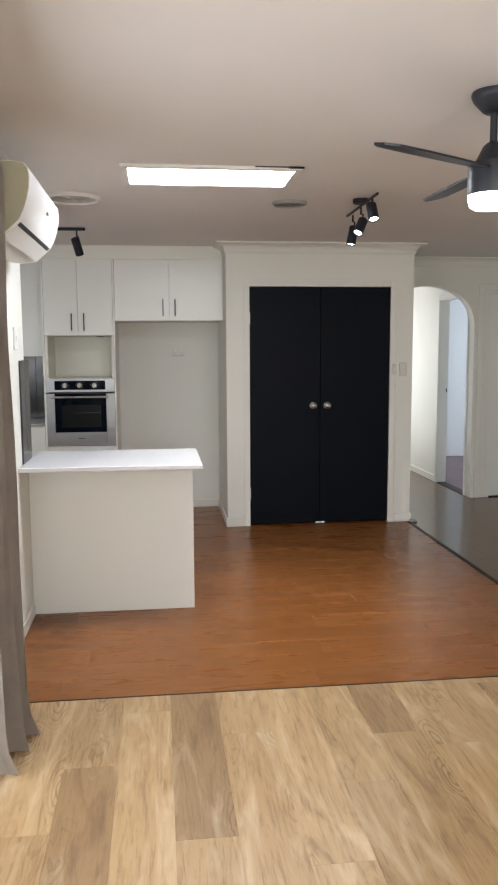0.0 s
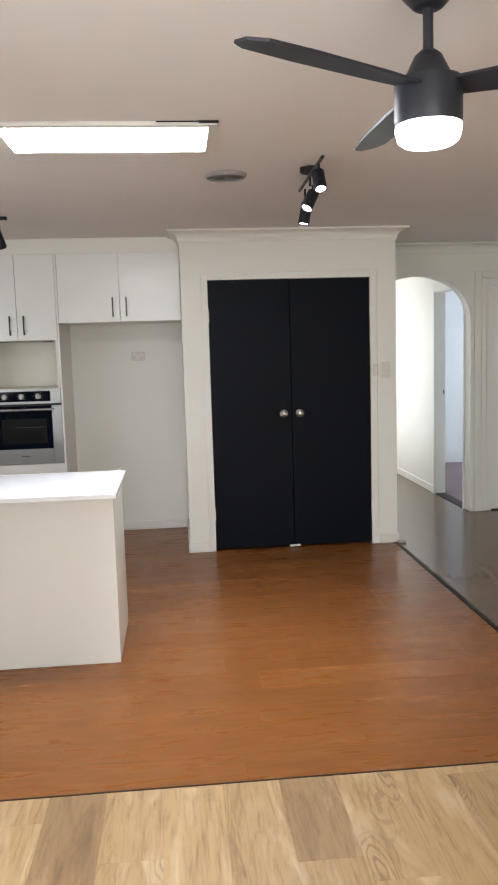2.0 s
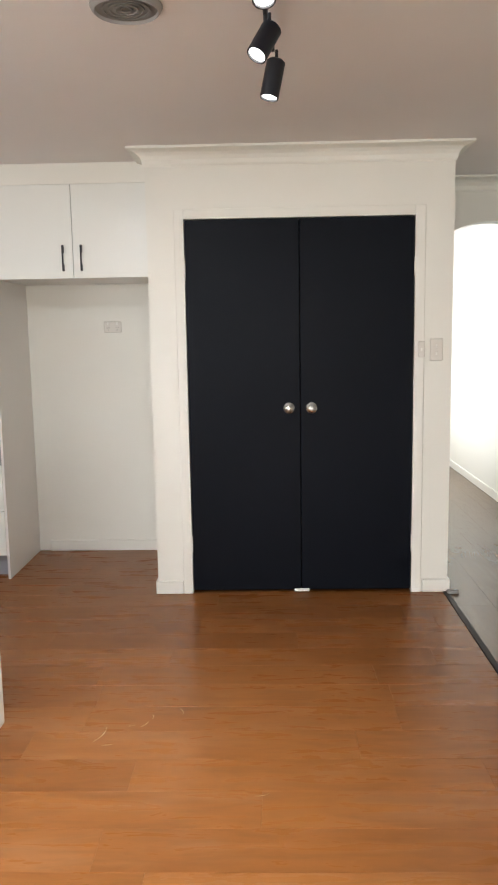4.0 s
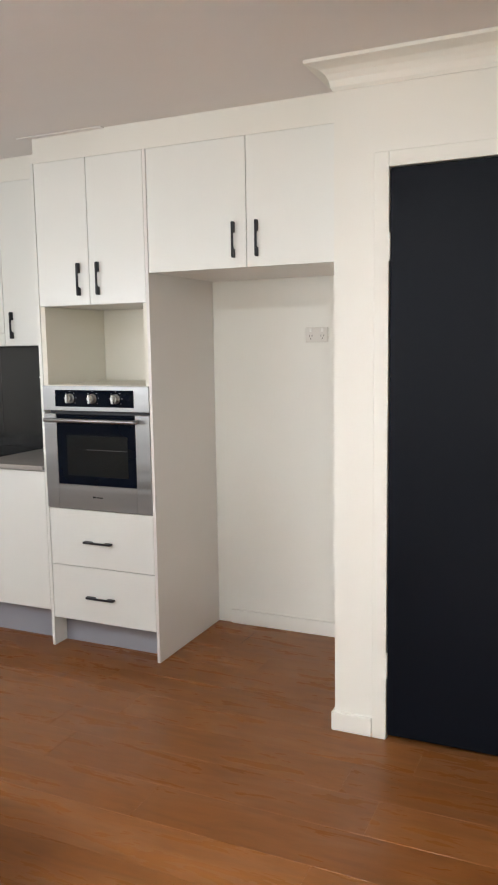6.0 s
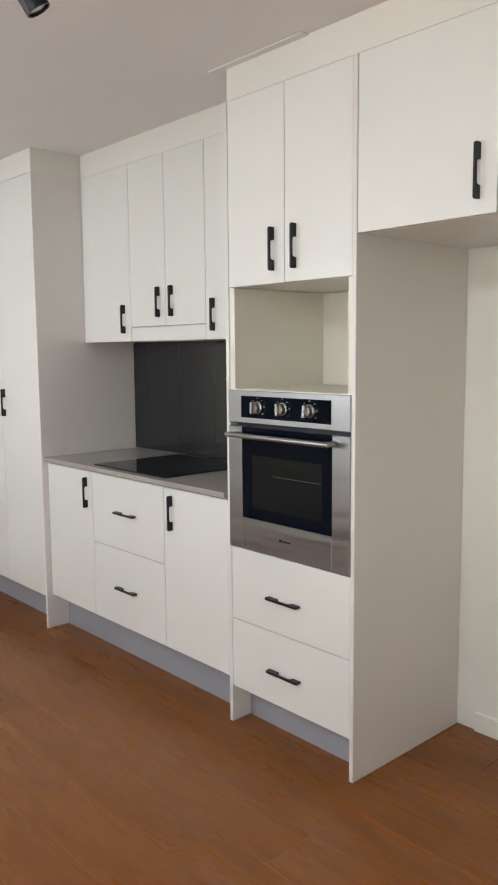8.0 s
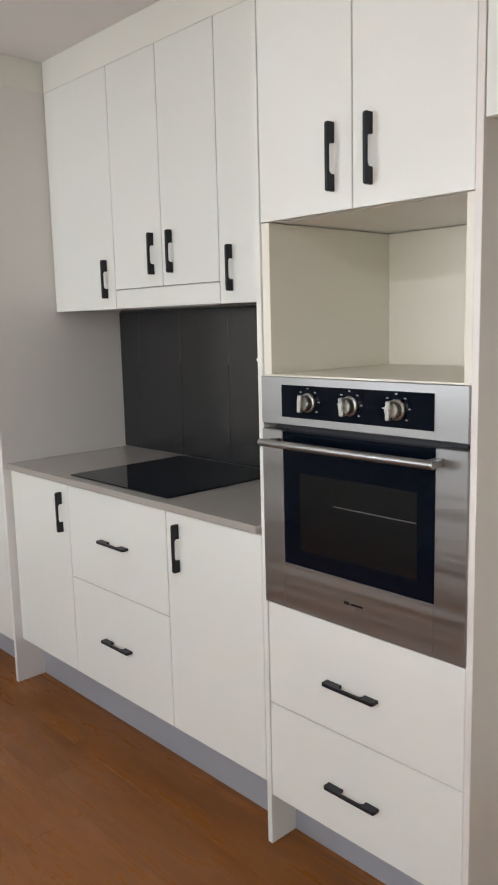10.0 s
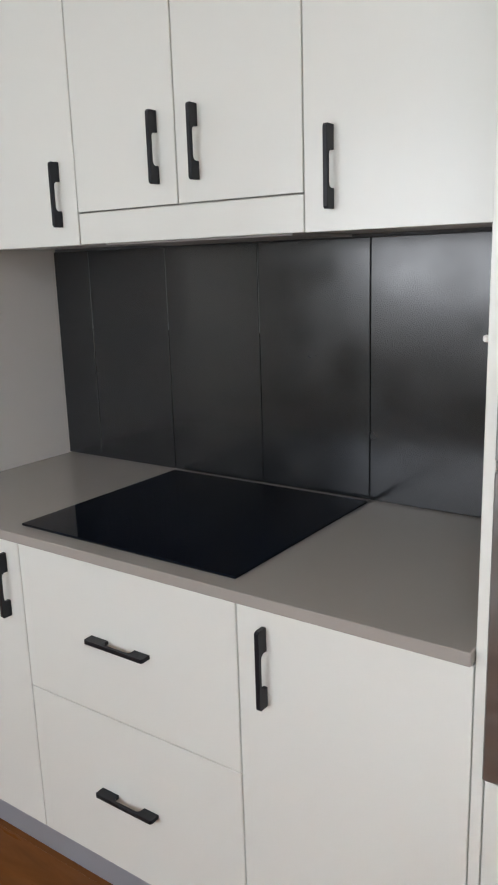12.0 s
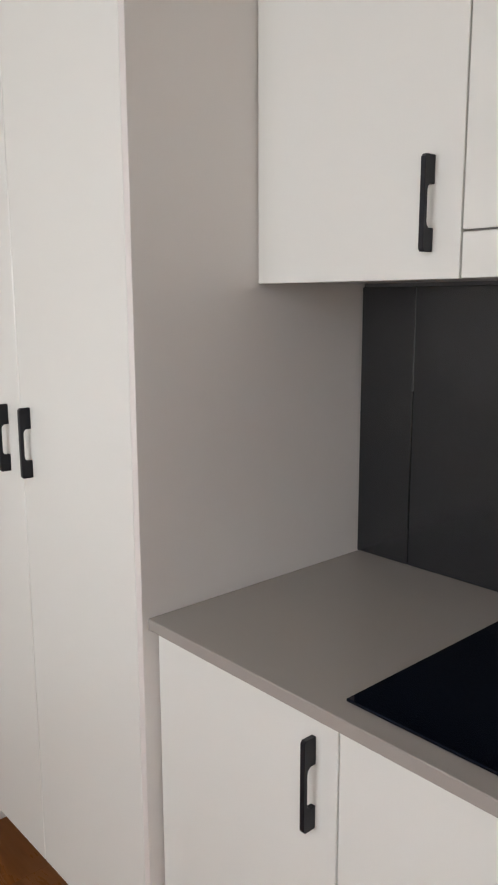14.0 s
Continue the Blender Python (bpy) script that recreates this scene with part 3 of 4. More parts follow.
front(base, "drawer", -2.5555, -1.9835, FRONT, 0.180, 0.5415, (-2.274, 0.361, False), 0.158)
front(base, "door", -1.9805, TOW_L - 0.003, FRONT, 0.180, 0.8785, (-1.924, 0.774, True))
part("kickboard", boxed(PAN_X + 0.001, TOW_L - 0.001, 0.392, 0.404, 0, 0.180), M_KICK, base, "grey aluminium kickboard")
solid("worktop", boxed(PAN_X + 0.001, TOW_L - 0.001, 0.280, TILE + 0.009, 0.887, 0.909, 0.0015), M_TOP, "taupe grey engineered stone worktop with a cooktop", "worktop")

# pantry
pantry = thing("pantry_cabinet", (-3.43, 0.6, 0), "tall white two-door pantry cabinet", "cabinet", "kitchen cabinets")
PF = 0.270
part("side_panel", boxed(PAN_X - 0.017, PAN_X, PF - 0.001, BACK - 0.002, 0, 2.330, 0.001), M_PANEL, pantry)
part("carcass", boxed(-3.87, PAN_X - 0.018, PF + 0.035, BACK - 0.002, 0.17, 2.328), M_PANEL, pantry)
front(pantry, "door", -3.868, -3.4315, PF, 0.172, 2.328, (-3.492, 1.172, True))
front(pantry, "door", -3.4285, PAN_X - 0.019, PF, 0.172, 2.328, (-3.388, 1.174, True))
part("kickboard", boxed(-3.87, PAN_X - 0.018, 0.37, 0.382, 0, 0.170), M_KICK, pantry, "grey aluminium kickboard")
solid("bulkhead_tall", boxed(TOW_L + 0.018, CUP_L - 0.002, FRONT + 0.0012, BACK - 0.002, 2.3292, CEIL - 0.001), M_WALL, "white plaster bulkhead above the tall cabinets", "bulkhead", "structure")
solid("bulkhead_upper", boxed(PAN_X + 0.001, TOW_L + 0.016, UPPER + 0.0012, BACK - 0.002, 2.3292, CEIL - 0.001), M_WALL, "white plaster bulkhead above the wall cabinets", "bulkhead", "structure")
solid("trim_bulkhead_bead", boxed(TOW_L - 0.05, TOW_L + 0.42, FRONT - 0.030, FRONT + 0.0005, CEIL - 0.006, CEIL - 0.001, 0.001), M_CEIL, "thin painted bead along the top of the bulkhead", "trim", "structure")
solid("bulkhead_pantry", boxed(-4.3, PAN_X - 0.001, PF + 0.0012, BACK - 0.002, 2.3305, CEIL - 0.001), M_WALL, "white plaster bulkhead above the pantry", "bulkhead", "structure")
solid("filler_panel", boxed(-4.298, -3.872, PF + 0.002, BACK - 0.002, 0, 2.330), M_PANEL, "white filler panel beside the pantry", "panel", "structure")

# cooktop
hob = thing("cooktop", (-2.28, 0.58, 0.909), "black glass induction cooktop let into the worktop", "cooktop")
part("glass", boxed(-2.563, -1.995, 0.320, 0.826, 0.9092, 0.9145, 0.0015), M_GLASS, hob)
part("touch_bar", boxed(-2.47, -2.42, 0.352, 0.354, 0.9146, 0.9148), M_OVEN_WIN, hob, "faint printed control mark")

# oven
OX0, OX1, OY, OZ0, OZ1 = -1.546, -0.953, 0.292, 0.709, 1.300
oven = thing("oven", (-1.25, 0.55, OZ0), "stainless steel built-in oven with black glass door", "oven")
part("body", boxed(OX0 + 0.02, OX1 - 0.02, 0.322, 0.86, OZ0 + 0.001, OZ1 - 0.01), M_BLACK, oven, "dark oven casing")
bm = bmesh.new()
box(bm, OX0, OX1, OY, OY + 0.028, 1.182, OZ1, 0.002)
panel = part("control_panel", bm, M_STEEL, oven, "brushed steel control panel")
part("fascia", boxed(-1.472, -1.034, OY - 0.002, OY + 0.004, 1.202, 1.281), M_GLASS, panel, "black glass fascia")
for kx, turn_deg in ((-1.384, 4), (-1.257, -2), (-1.128, 3)):
    turn = Matrix.Translation((kx, OY - 0.002, 1.241)) @ Matrix.Rotation(radians(90), 4, "X")
    bm = lathe([(0.023, 0), (0.023, 0.004), (0.019, 0.007), (0.018, 0.020), (0.016, 0.022), (0, 0.022)], 28, turn)
    grip = Matrix.Translation((kx, OY - 0.024, 1.241)) @ Matrix.Rotation(radians(turn_deg), 4, "Y")
    g = boxed(-0.006, 0.006, -0.012, 0.002, -0.021, 0.021, 0.002)
    bmesh.ops.transform(g, matrix=grip, verts=g.verts)
    k = part("knob", bm, M_CHROME, panel, "satin metal oven knob", True)
    part("grip", g, M_CHROME, k)
    for i in range(7):
        a = radians(-130 + i * 43)
        px, pz = kx + 0.034 * math.sin(a), 1.241 + 0.034 * math.cos(a)
        part("dial_mark", boxed(px - 0.003, px + 0.003, OY - 0.0026, OY - 0.0021, pz - 0.0016, pz + 0.0016), M_VENT, panel)
door = part("oven_door", boxed(-1.474, -1.031, OY, OY + 0.028, OZ0, 0.828, 0.002), M_STEEL, oven, "brushed steel lower door rail")
part("door_stile", boxed(OX0, -1.4742, OY, OY + 0.028, OZ0, 1.168, 0.002), M_STEEL, door, "brushed steel door stile")
part("door_stile", boxed(-1.0308, OX1, OY, OY + 0.028, OZ0, 1.168, 0.002), M_STEEL, door, "brushed steel door stile")
part("door_glass", boxed(-1.4735, -1.0315, OY + 0.002, OY + 0.026, 0.8285, 1.166, 0.001), M_GLASS, door, "black door glass")
part("window", boxed(-1.418, -1.075, OY + 0.0012, OY + 0.004, 0.872, 1.066), M_OVEN_WIN, door, "dim see-through oven window")
part("rack", boxed(-1.31, -1.078, OY + 0.0004, OY + 0.002, 0.998, 0.9992), M_WIRE, door, "thin oven rack wire behind the glass")
bm = lathe([(0, -0.252), (0.0085, -0.252), (0.0095, -0.249), (0.0095, 0.249), (0.0085, 0.252), (0, 0.252)], 20,
           Matrix.Translation((-1.257, OY - 0.044, 1.140)) @ Matrix.Rotation(radians(90), 4, "Y"))
bar = part("handle", bm, M_STEEL, door, "round steel bar handle", True)
for x in (-1.500, -1.032):
    part("handle_post", boxed(x, x + 0.022, OY - 0.044, OY, 1.132, 1.148, 0.003), M_STEEL, door)
part("badge", boxed(-1.278, -1.262, OY - 0.0006, OY + 0.001, 0.768, 0.776), M_BLACK, door, "small dark maker's mark")
part("badge", boxed(-1.258, -1.222, OY - 0.0006, OY + 0.001, 0.769, 0.774), M_BLACK, door, "small dark maker's mark")

# power point and switch
def outlet(name, label, x0, x1, y, z0, z1, rockers, slots):
    e = thing(name, ((x0 + x1) / 2, y, z0), label, "switch" if not slots else "power point")
    part("plate", boxed(x0, x1, y - 0.010, y - 0.0005, z0, z1, 0.003), M_SWITCH, e)
    for rx_, rz in rockers:
        part("rocker", boxed(rx_ - 0.005, rx_ + 0.005, y - 0.014, y - 0.010, rz - 0.009, rz + 0.009, 0.001), M_TRIM, e)
    for sx, sz in slots:
        for dx, dz in ((-0.007, 0.003), (0.007, 0.003), (0, -0.010)):
            part("slot", boxed(sx + dx - 0.0013, sx + dx + 0.0013, y - 0.0104, y - 0.0098, sz + dz - 0.004, sz + dz + 0.004), M_BLACK, e)


outlet("power_point", "white double power point on the fridge recess wall", -0.430, -0.314, BACK, 1.487, 1.560, [(-0.402, 1.545), (-0.342, 1.545)], [(-0.402, 1.515), (-0.342, 1.515)])
outlet("light_switch", "cream light switch plate beside the black doors", 1.535, 1.605, CUP_Y, 1.305, 1.425, [(1.570, 1.385), (1.570, 1.345)], [])

outlet("light_switch", "narrow cream switch plate on the door frame", 1.470, 1.506, 0.002, 1.325, 1.412, [(1.488, 1.368)], [])
solid("rubber_stop", boxed(1.645, 1.712, -0.045, -0.004, 0, 0.020, 0.006), M_VENT, "grey rubber end cap beside the floor strip", "door stop")

# ---- peninsula
pen = thing("peninsula_cabinet", (-0.85, -1.9, 0), "white panelled kitchen peninsula below a white benchtop", "cabinet", "kitchen cabinets")
PX0, PX1, PY0, PY1 = WEST + 0.002, -0.378, -2.092, -1.470
part("back_panel", boxed(PX0, PX1, PY0, PY0 + 0.018, 0, 0.894, 0.001), M_CAB, pen)
part("end_panel", boxed(PX1 - 0.018, PX1 - 0.001, PY0 + 0.019, PY1, 0, 0.894, 0.001), M_CAB, pen)
part("carcass", boxed(PX0, PX1 - 0.019, PY0 + 0.019, PY1 - 0.02, 0.15, 0.893), M_PANEL, pen)
bm = boxed(WEST + 0.002, -0.336, -2.400, -1.690, 0.896, 0.920, 0.002)
solid("benchtop", bm, M_QUARTZ, "glossy white stone benchtop on the peninsula", "worktop")

# ---- ceiling fittings
panel_light = thing("ceiling_light_panel", (-0.29, -2.52, CEIL), "rectangular white ceiling light panel, switched on", "ceiling light")
LX0, LX1, LY0, LY1 = -0.737, 0.160, -2.745, -2.300
bm = bmesh.new()
for q in ((LX0, LX1, LY0, LY0 + 0.035), (LX0, LX1, LY1 - 0.035, LY1), (LX0, LX0 + 0.035, LY0 + 0.035, LY1 - 0.035), (LX1 - 0.035, LX1, LY0 + 0.035, LY1 - 0.035)):
    box(bm, *q, CEIL - 0.016, CEIL - 0.001)
part("frame", bm, M_TRIM, panel_light)
part("diffuser", boxed(LX0 + 0.036, LX1 - 0.036, LY0 + 0.036, LY1 - 0.036, CEIL - 0.010, CEIL - 0.001), M_GLOW_PANEL, panel_light, "glowing white diffuser")
# thin dark strips along the near edge, deeper at the right end
part("dark_edge", boxed(-0.08, 0.085, LY0 - 0.004, LY0 - 0.001, CEIL - 0.006, CEIL - 0.001), M_STRIP, panel_light, "dark strip along the near edge of the frame")
part("dark_edge", boxed(0.0855, LX1 + 0.004, LY0 - 0.010, LY0 - 0.001, CEIL - 0.010, CEIL - 0.001), M_STRIP, panel_light, "dark strip along the near edge of the frame")


def round_vent(x, y, r, label, inner, rim):
    v = thing("ceiling_vent", (x, y, CEIL), label, "vent")
    m = Matrix.Translation((x, y, CEIL - 0.001)) @ Matrix.Rotation(radians(180), 4, "X")
    part("rim", lathe([(r * 0.86, 0.0), (r * 0.86, 0.012), (r * 0.89, 0.020), (r * 0.95, 0.014), (r, 0.004), (r, 0)], 48, m), rim, v, "", True)
    part("grille", lathe([(0, 0.010), (r * 0.86, 0.010), (r * 0.86, 0.006), (0, 0.006)], 48, m), inner, v, "", True)
    for i in range(1, 5):
        q = r * 0.16 * i
        part("ring", lathe([(q - 0.003, 0.009), (q - 0.003, 0.015), (q + 0.003, 0.015), (q + 0.003, 0.009)], 40, m), inner, v)


round_vent(-1.052, -1.87, 0.165, "large round ceiling air vent with a pale rim", painted("vent_pale", (0.50, 0.48, 0.45), 0.6), M_CEIL)
round_vent(0.250, -1.81, 0.108, "small round grey ceiling air vent", painted("vent_dark", (0.20, 0.19, 0.18), 0.6), M_VENT)


def tube(bm, a, b, r, n=12):
    a, b = Vector(a), Vector(b)
    q = (b - a).to_track_quat("Z", "Y").to_matrix().to_4x4()
    return lathe([(0, 0), (r, 0), (r, (b - a).length), (0, (b - a).length)], n, Matrix.Translation(a) @ q, bm)


def spot_head(parent, hang, mouth_dir, lit, length=0.105, r=0.030, drop=0.055):
    """A cylindrical black spot head that hangs from a stem and points along mouth_dir."""
    hang, d = Vector(hang), Vector(mouth_dir).normalized()
    c = hang + Vector((0, 0, -drop))
    m = Matrix.Translation(c - d * length * 0.45) @ d.to_track_quat("Z", "Y").to_matrix().to_4x4()
    h = part("spot_head", lathe([(0, 0), (r * 0.8, 0), (r, 0.006), (r, length), (r * 0.86, length), (r * 0.82, length - 0.012), (0, length - 0.012)], 26, m), M_BLACK, parent, "black cylindrical spotlight head", True)
    part("stem", tube(tube(bmesh.new(), hang, hang + Vector((0, 0, -0.045)), 0.006), hang + Vector((0.012, 0, -0.04)), c + Vector((0.012, 0, 0.0)), 0.005), M_BLACK, h, "", True)
    part("bulb", lathe([(0, length - 0.011), (r * 0.80, length - 0.011), (r * 0.80, length - 0.006), (0, length - 0.003)], 22, m), M_GLOW_SPOT if lit else M_CHROME, h, "glowing bulb" if lit else "bulb", True)


s1 = thing("spotlight_bar", (0.662, -1.95, CEIL), "black ceiling spotlight bar with three heads, one glaring", "ceiling light")
part("canopy", lathe([(0, 0), (0.050, 0), (0.050, 0.022), (0.046, 0.026), (0, 0.026)], 28, Matrix.Translation((0.662, -1.95, CEIL - 0.001)) @ Matrix.Rotation(radians(180), 4, "X")), M_BLACK, s1, "", True)
part("bar", tube(bmesh.new(), (0.655, -2.33, CEIL - 0.040), (0.668, -1.58, CEIL - 0.040), 0.008), M_BLACK, s1, "", True)
spot_head(s1, (0.657, -2.22, CEIL - 0.046), (0.05, -0.45, -0.85), True, drop=0.07)
spot_head(s1, (0.662, -1.95, CEIL - 0.046), (-0.42, -0.35, -0.8), True, drop=0.11)
spot_head(s1, (0.685, -1.66, CEIL - 0.046), (-0.2, -0.1, -0.95), True, length=0.12, drop=0.122)

s2 = thing("spotlight_track", (-1.35, -0.68, CEIL), "black ceiling track with small spotlight heads, off", "ceiling light")
part("track", boxed(-1.64, -1.085, -0.695, -0.665, CEIL - 0.022, CEIL - 0.001, 0.002), M_BLACK, s2)
spot_head(s2, (-1.147, -0.68, CEIL - 0.022), (0.22, 0.50, -0.9), False, 0.13, 0.031, 0.108)
spot_head(s2, (-1.41, -0.68, CEIL - 0.022), (-0.25, 0.10, -1), False, 0.115, 0.028)

# ceiling fan
FX, FY = 0.618, -3.93
fan = thing("ceiling_fan", (FX, FY, CEIL), "graphite three-blade ceiling fan with a lit round lamp", "ceiling fan")
down = Matrix.Translation((FX, FY, CEIL - 0.001)) @ Matrix.Rotation(radians(180), 4, "X")
part("canopy", lathe([(0, 0), (0.078, 0), (0.080, 0.012), (0.072, 0.030), (0.040, 0.066), (0.030, 0.072), (0, 0.072)], 36, down), M_FAN, fan, "", True)
part("rod", tube(bmesh.new(), (FX, FY, CEIL - 0.07), (FX, FY, CEIL - 0.185), 0.013, 18), M_FAN, fan, "", True)
part("motor", lathe([(0, 0.168), (0.020, 0.170), (0.034, 0.182), (0.056, 0.226), (0.062, 0.238), (0.083, 0.241), (0.085, 0.252), (0.085, 0.336), (0.082, 0.350), (0, 0.351)], 44, down), M_FAN, fan, "", True)
part("lamp", lathe([(0, 0.346), (0.082, 0.348), (0.083, 0.362), (0.076, 0.386), (0.062, 0.396), (0, 0.400)], 40, down), M_GLOW_FAN, fan, "glowing white lamp bowl", True)
for ang in (211, 91, 331):
    pts = [(0.075, 0.045), (0.20, 0.055), (0.42, 0.062), (0.545, 0.054), (0.582, 0.024), (0.578, -0.026), (0.54, -0.050), (0.40, -0.056), (0.20, -0.050), (0.075, -0.040)]
    m = Matrix.Translation((FX, FY, CEIL - 0.264)) @ Matrix.Rotation(radians(ang), 4, "Z") @ Matrix.Rotation(radians(-11), 4, "X")
    bm = extrude_outline(pts, m, 0.007)
    part("blade", bm, M_FAN, fan)

# ---- air conditioner on the west wall
ac = thing("air_conditioner", (WEST, -2.85, 2.06), "white wall-mounted split air conditioner above the door", "air conditioner")
prof = [(0.0, 0.01), (0.0, 0.305), (0.10, 0.307), (0.205, 0.307), (0.238, 0.300), (0.254, 0.282), (0.259, 0.245), (0.256, 0.205), (0.246, 0.160), (0.232, 0.117), (0.214, 0.080), (0.200, 0.066), (0.137, 0.010), (0.06, 0.0)]
AY0, AY1 = -3.36, -2.42
side = Matrix(((1, 0, 0, WEST + 0.003), (0, 0, 1, AY0), (0, 1, 0, 2.0), (0, 0, 0, 1)))
part("body", extrude_outline(prof, side, AY1 - AY0), M_PLASTIC, ac, "white plastic casing", True)
# the end cap is coloured duller and more olive than the casing
part("end_cap", extrude_outline([(x * 0.985 + 0.001, z * 0.985 + 0.002) for x, z in prof], side @ Matrix.Translation((0, 0, -0.006)), 0.005), M_CREAM, ac, "dull olive-beige end cap")


def underside(u0, u1, thick, inset):
    """A strip on the sloping underside between two shares of its width."""
    a, b = Vector((0.214, 0.080)), Vector((0.137, 0.010))
    out = Vector((0.673, -0.740)) * thick
    p, q = a.lerp(b, u0), a.lerp(b, u1)
    return extrude_outline([tuple(p), tuple(q), tuple(q + out), tuple(p + out)], side @ Matrix.Translation((0, 0, inset)), AY1 - AY0 - 2 * inset)


part("outlet_slot", underside(0.06, 0.24, 0.003, 0.045), M_BLACK, ac, "dark air outlet slot")
part("louvre", underside(0.27, 0.98, 0.006, 0.040), M_PLASTIC, ac, "yellowed air louvre")
part("badge", boxed(WEST + 0.257, WEST + 0.2645, -2.86, -2.835, 2.178, 2.190), M_VENT, ac)

# ---- sliding door and curtain
win = thing("window_1", (WEST - 0.05, -4.9, 0), "white framed glass sliding door behind the curtain", "window", kind="structure")
for y0, y1 in ((-3.60, -3.562), (-4.90, -4.85), (-6.198, -6.16)):
    part("window_frame", boxed(WEST - 0.085, WEST - 0.025, y0, y1, 0.03, 2.118, 0.002), M_BLACK, win, "dark aluminium frame")
part("window_frame", boxed(WEST - 0.085, WEST - 0.025, -6.16, -3.60, 2.07, 2.118, 0.002), M_BLACK, win, "dark aluminium frame")
part("track", boxed(WEST - 0.095, WEST + 0.016, -6.198, -3.562, 0.0, 0.045, 0.003), M_TRIM, win, "white sill track")
part("window_frame", boxed(WEST - 0.085, WEST - 0.025, -6.16, -3.60, 0.046, 0.10, 0.002), M_BLACK, win, "dark aluminium frame")
for y0, y1 in ((-4.85, -3.60), (-6.16, -4.90)):
    g = part("pane", boxed(WEST - 0.058, WEST - 0.052, y0, y1, 0.10, 2.07), M_PANE, win, "clear glass")
    g.visible_shadow = False

cur = thing("curtain", (-1.20, -3.65, 0), "taupe linen eyelet curtain hanging in folds to the floor", "curtain")


def folds(y0, y1, waves, amp, z0, z1, x_mid, thick=0.004):
    """Cloth that waves in and out along y, gathers a little at the top and spreads over the floor."""
    bm = bmesh.new()
    ny, nz = waves * 14, 26
    rows = []
    for k in range(nz + 1):
        f = k / nz
        row = []
        for i in range(ny + 1):
            u = i / ny
            a = 2 * math.pi * waves * u
            swell = amp * (0.85 + 0.35 * (1 - f)) * (1 + 0.25 * noise.noise((u * 5, f * 2, 0.3)))
            x = x_mid - 0.07 * (1 - u) + swell * math.sin(a) + 0.02 * noise.noise((u * 3, f * 3, 4.2))
            y = y0 + 0.14 * (1 - f) * (1 - u) + (y1 - y0) * u + 0.020 * math.sin(2 * a + 0.6) + 0.02 * (1 - f) * noise.noise((u * 4, f * 2, 9.1))
            z = z0 + (z1 - z0) * f
            curl = max(0.0, 1 - f / 0.07) ** 2
            x += 0.045 * curl * (0.6 + 0.4 * math.cos(a * 0.5))
            row.append(bm.verts.new((x, y, z)))
        rows.append(row)
    for a, b in zip(rows, rows[1:]):
        for i in range(ny):
            bm.faces.new([a[i], a[i + 1], b[i + 1], b[i]])
    bmesh.ops.solidify(bm, geom=bm.faces[:], thickness=thick)
    return bm


part("cloth", folds(-4.04, -3.46, 3, 0.085, 0.002, 2.245, -1.190), M_LINEN, cur, "", True)
for ey in (-3.97, -3.83, -3.68, -3.54):
    turn = Matrix.Translation((-1.235, ey, 2.215)) @ Matrix.Rotation(radians(90), 4, "X") @ Matrix.Rotation(radians(25), 4, "Y")
    part("eyelet", lathe([(0.020, -0.004), (0.029, -0.004), (0.031, 0.0), (0.029, 0.004), (0.020, 0.004), (0.020, -0.004)], 24, turn), M_CHROME, cur, "metal eyelet ring", True)
rod = thing("curtain_rod", (-1.235, -4.9, 2.2), "dark metal curtain rod above the sliding door", "curtain rod")
part("rod", tube(bmesh.new(), (-1.235, -6.4, 2.215), (-1.235, -3.47, 2.215), 0.011, 16), M_BLACK, rod, "", True)
part("bracket", box(boxed(WEST + 0.001, -1.225, -3.44, -3.425, 2.195, 2.20), WEST + 0.001, WEST + 0.008, -3.455, -3.41, 2.17, 2.24), M_BLACK, rod)
sw = thing("light_switch", (WEST, -2.345, 1.56), "cream switch plate on the white wall by the bench", "switch")
part("plate", boxed(WEST + 0.0005, WEST + 0.009, -2.400, -2.290, 1.555, 1.675, 0.003), M_PLASTIC, sw)
part("rocker", boxed(WEST + 0.009, WEST + 0.013, -2.353, -2.338, 1.60, 1.63, 0.001), M_TRIM, sw)

# kitchen window, seen in reflections
win2 = thing("window_2", (-2.77, -2.35, 1.02), "white framed kitchen window above the sink", "window", kind="structure")
for q in ((-3.85, -3.80, 1.02, 2.10), (-1.75, -1.70, 1.02, 2.10), (-2.80, -2.75, 1.07, 2.05)):
    part("window_frame", boxed(q[0], q[1], -2.37, -2.32, q[2], q[3]), M_TRIM, win2)
part("window_frame", boxed(-3.80, -1.75, -2.37, -2.32, 1.02, 1.07), M_TRIM, win2)
part("window_frame", boxed(-3.80, -1.75, -2.37, -2.32, 2.05, 2.10), M_TRIM, win2)
for x0, x1 in ((-3.80, -2.80), (-2.75, -1.75)):
    g = part("pane", boxed(x0, x1, -2.347, -2.342, 1.07, 2.05), M_PANE, win2, "clear glass")
    g.visible_shadow = False
# window assumed out of view, an opening for the living room lamp
win3 = thing("window_3", (0.9, -9.25, 0.5), "white framed living room window, assumed and out of view", "window", kind="structure")
for x in (-1.1, 0.88, 2.86):
    part("window_frame", boxed(x, x + 0.04, -9.28, -9.22, 0.5, 2.3), M_TRIM, win3)
for x0, x1 in ((-1.06, 0.88), (0.92, 2.86)):
    g = part("pane", boxed(x0, x1, -9.253, -9.247, 0.5, 2.3), M_PANE, win3, "clear glass")
    g.visible_shadow = False

# unseen window, added to give the east fill lamp an opening
win_added = thing("window_added", (4.35, -2.6, 0.85), "white framed side window, unseen, added for fill light", "window", kind="structure")
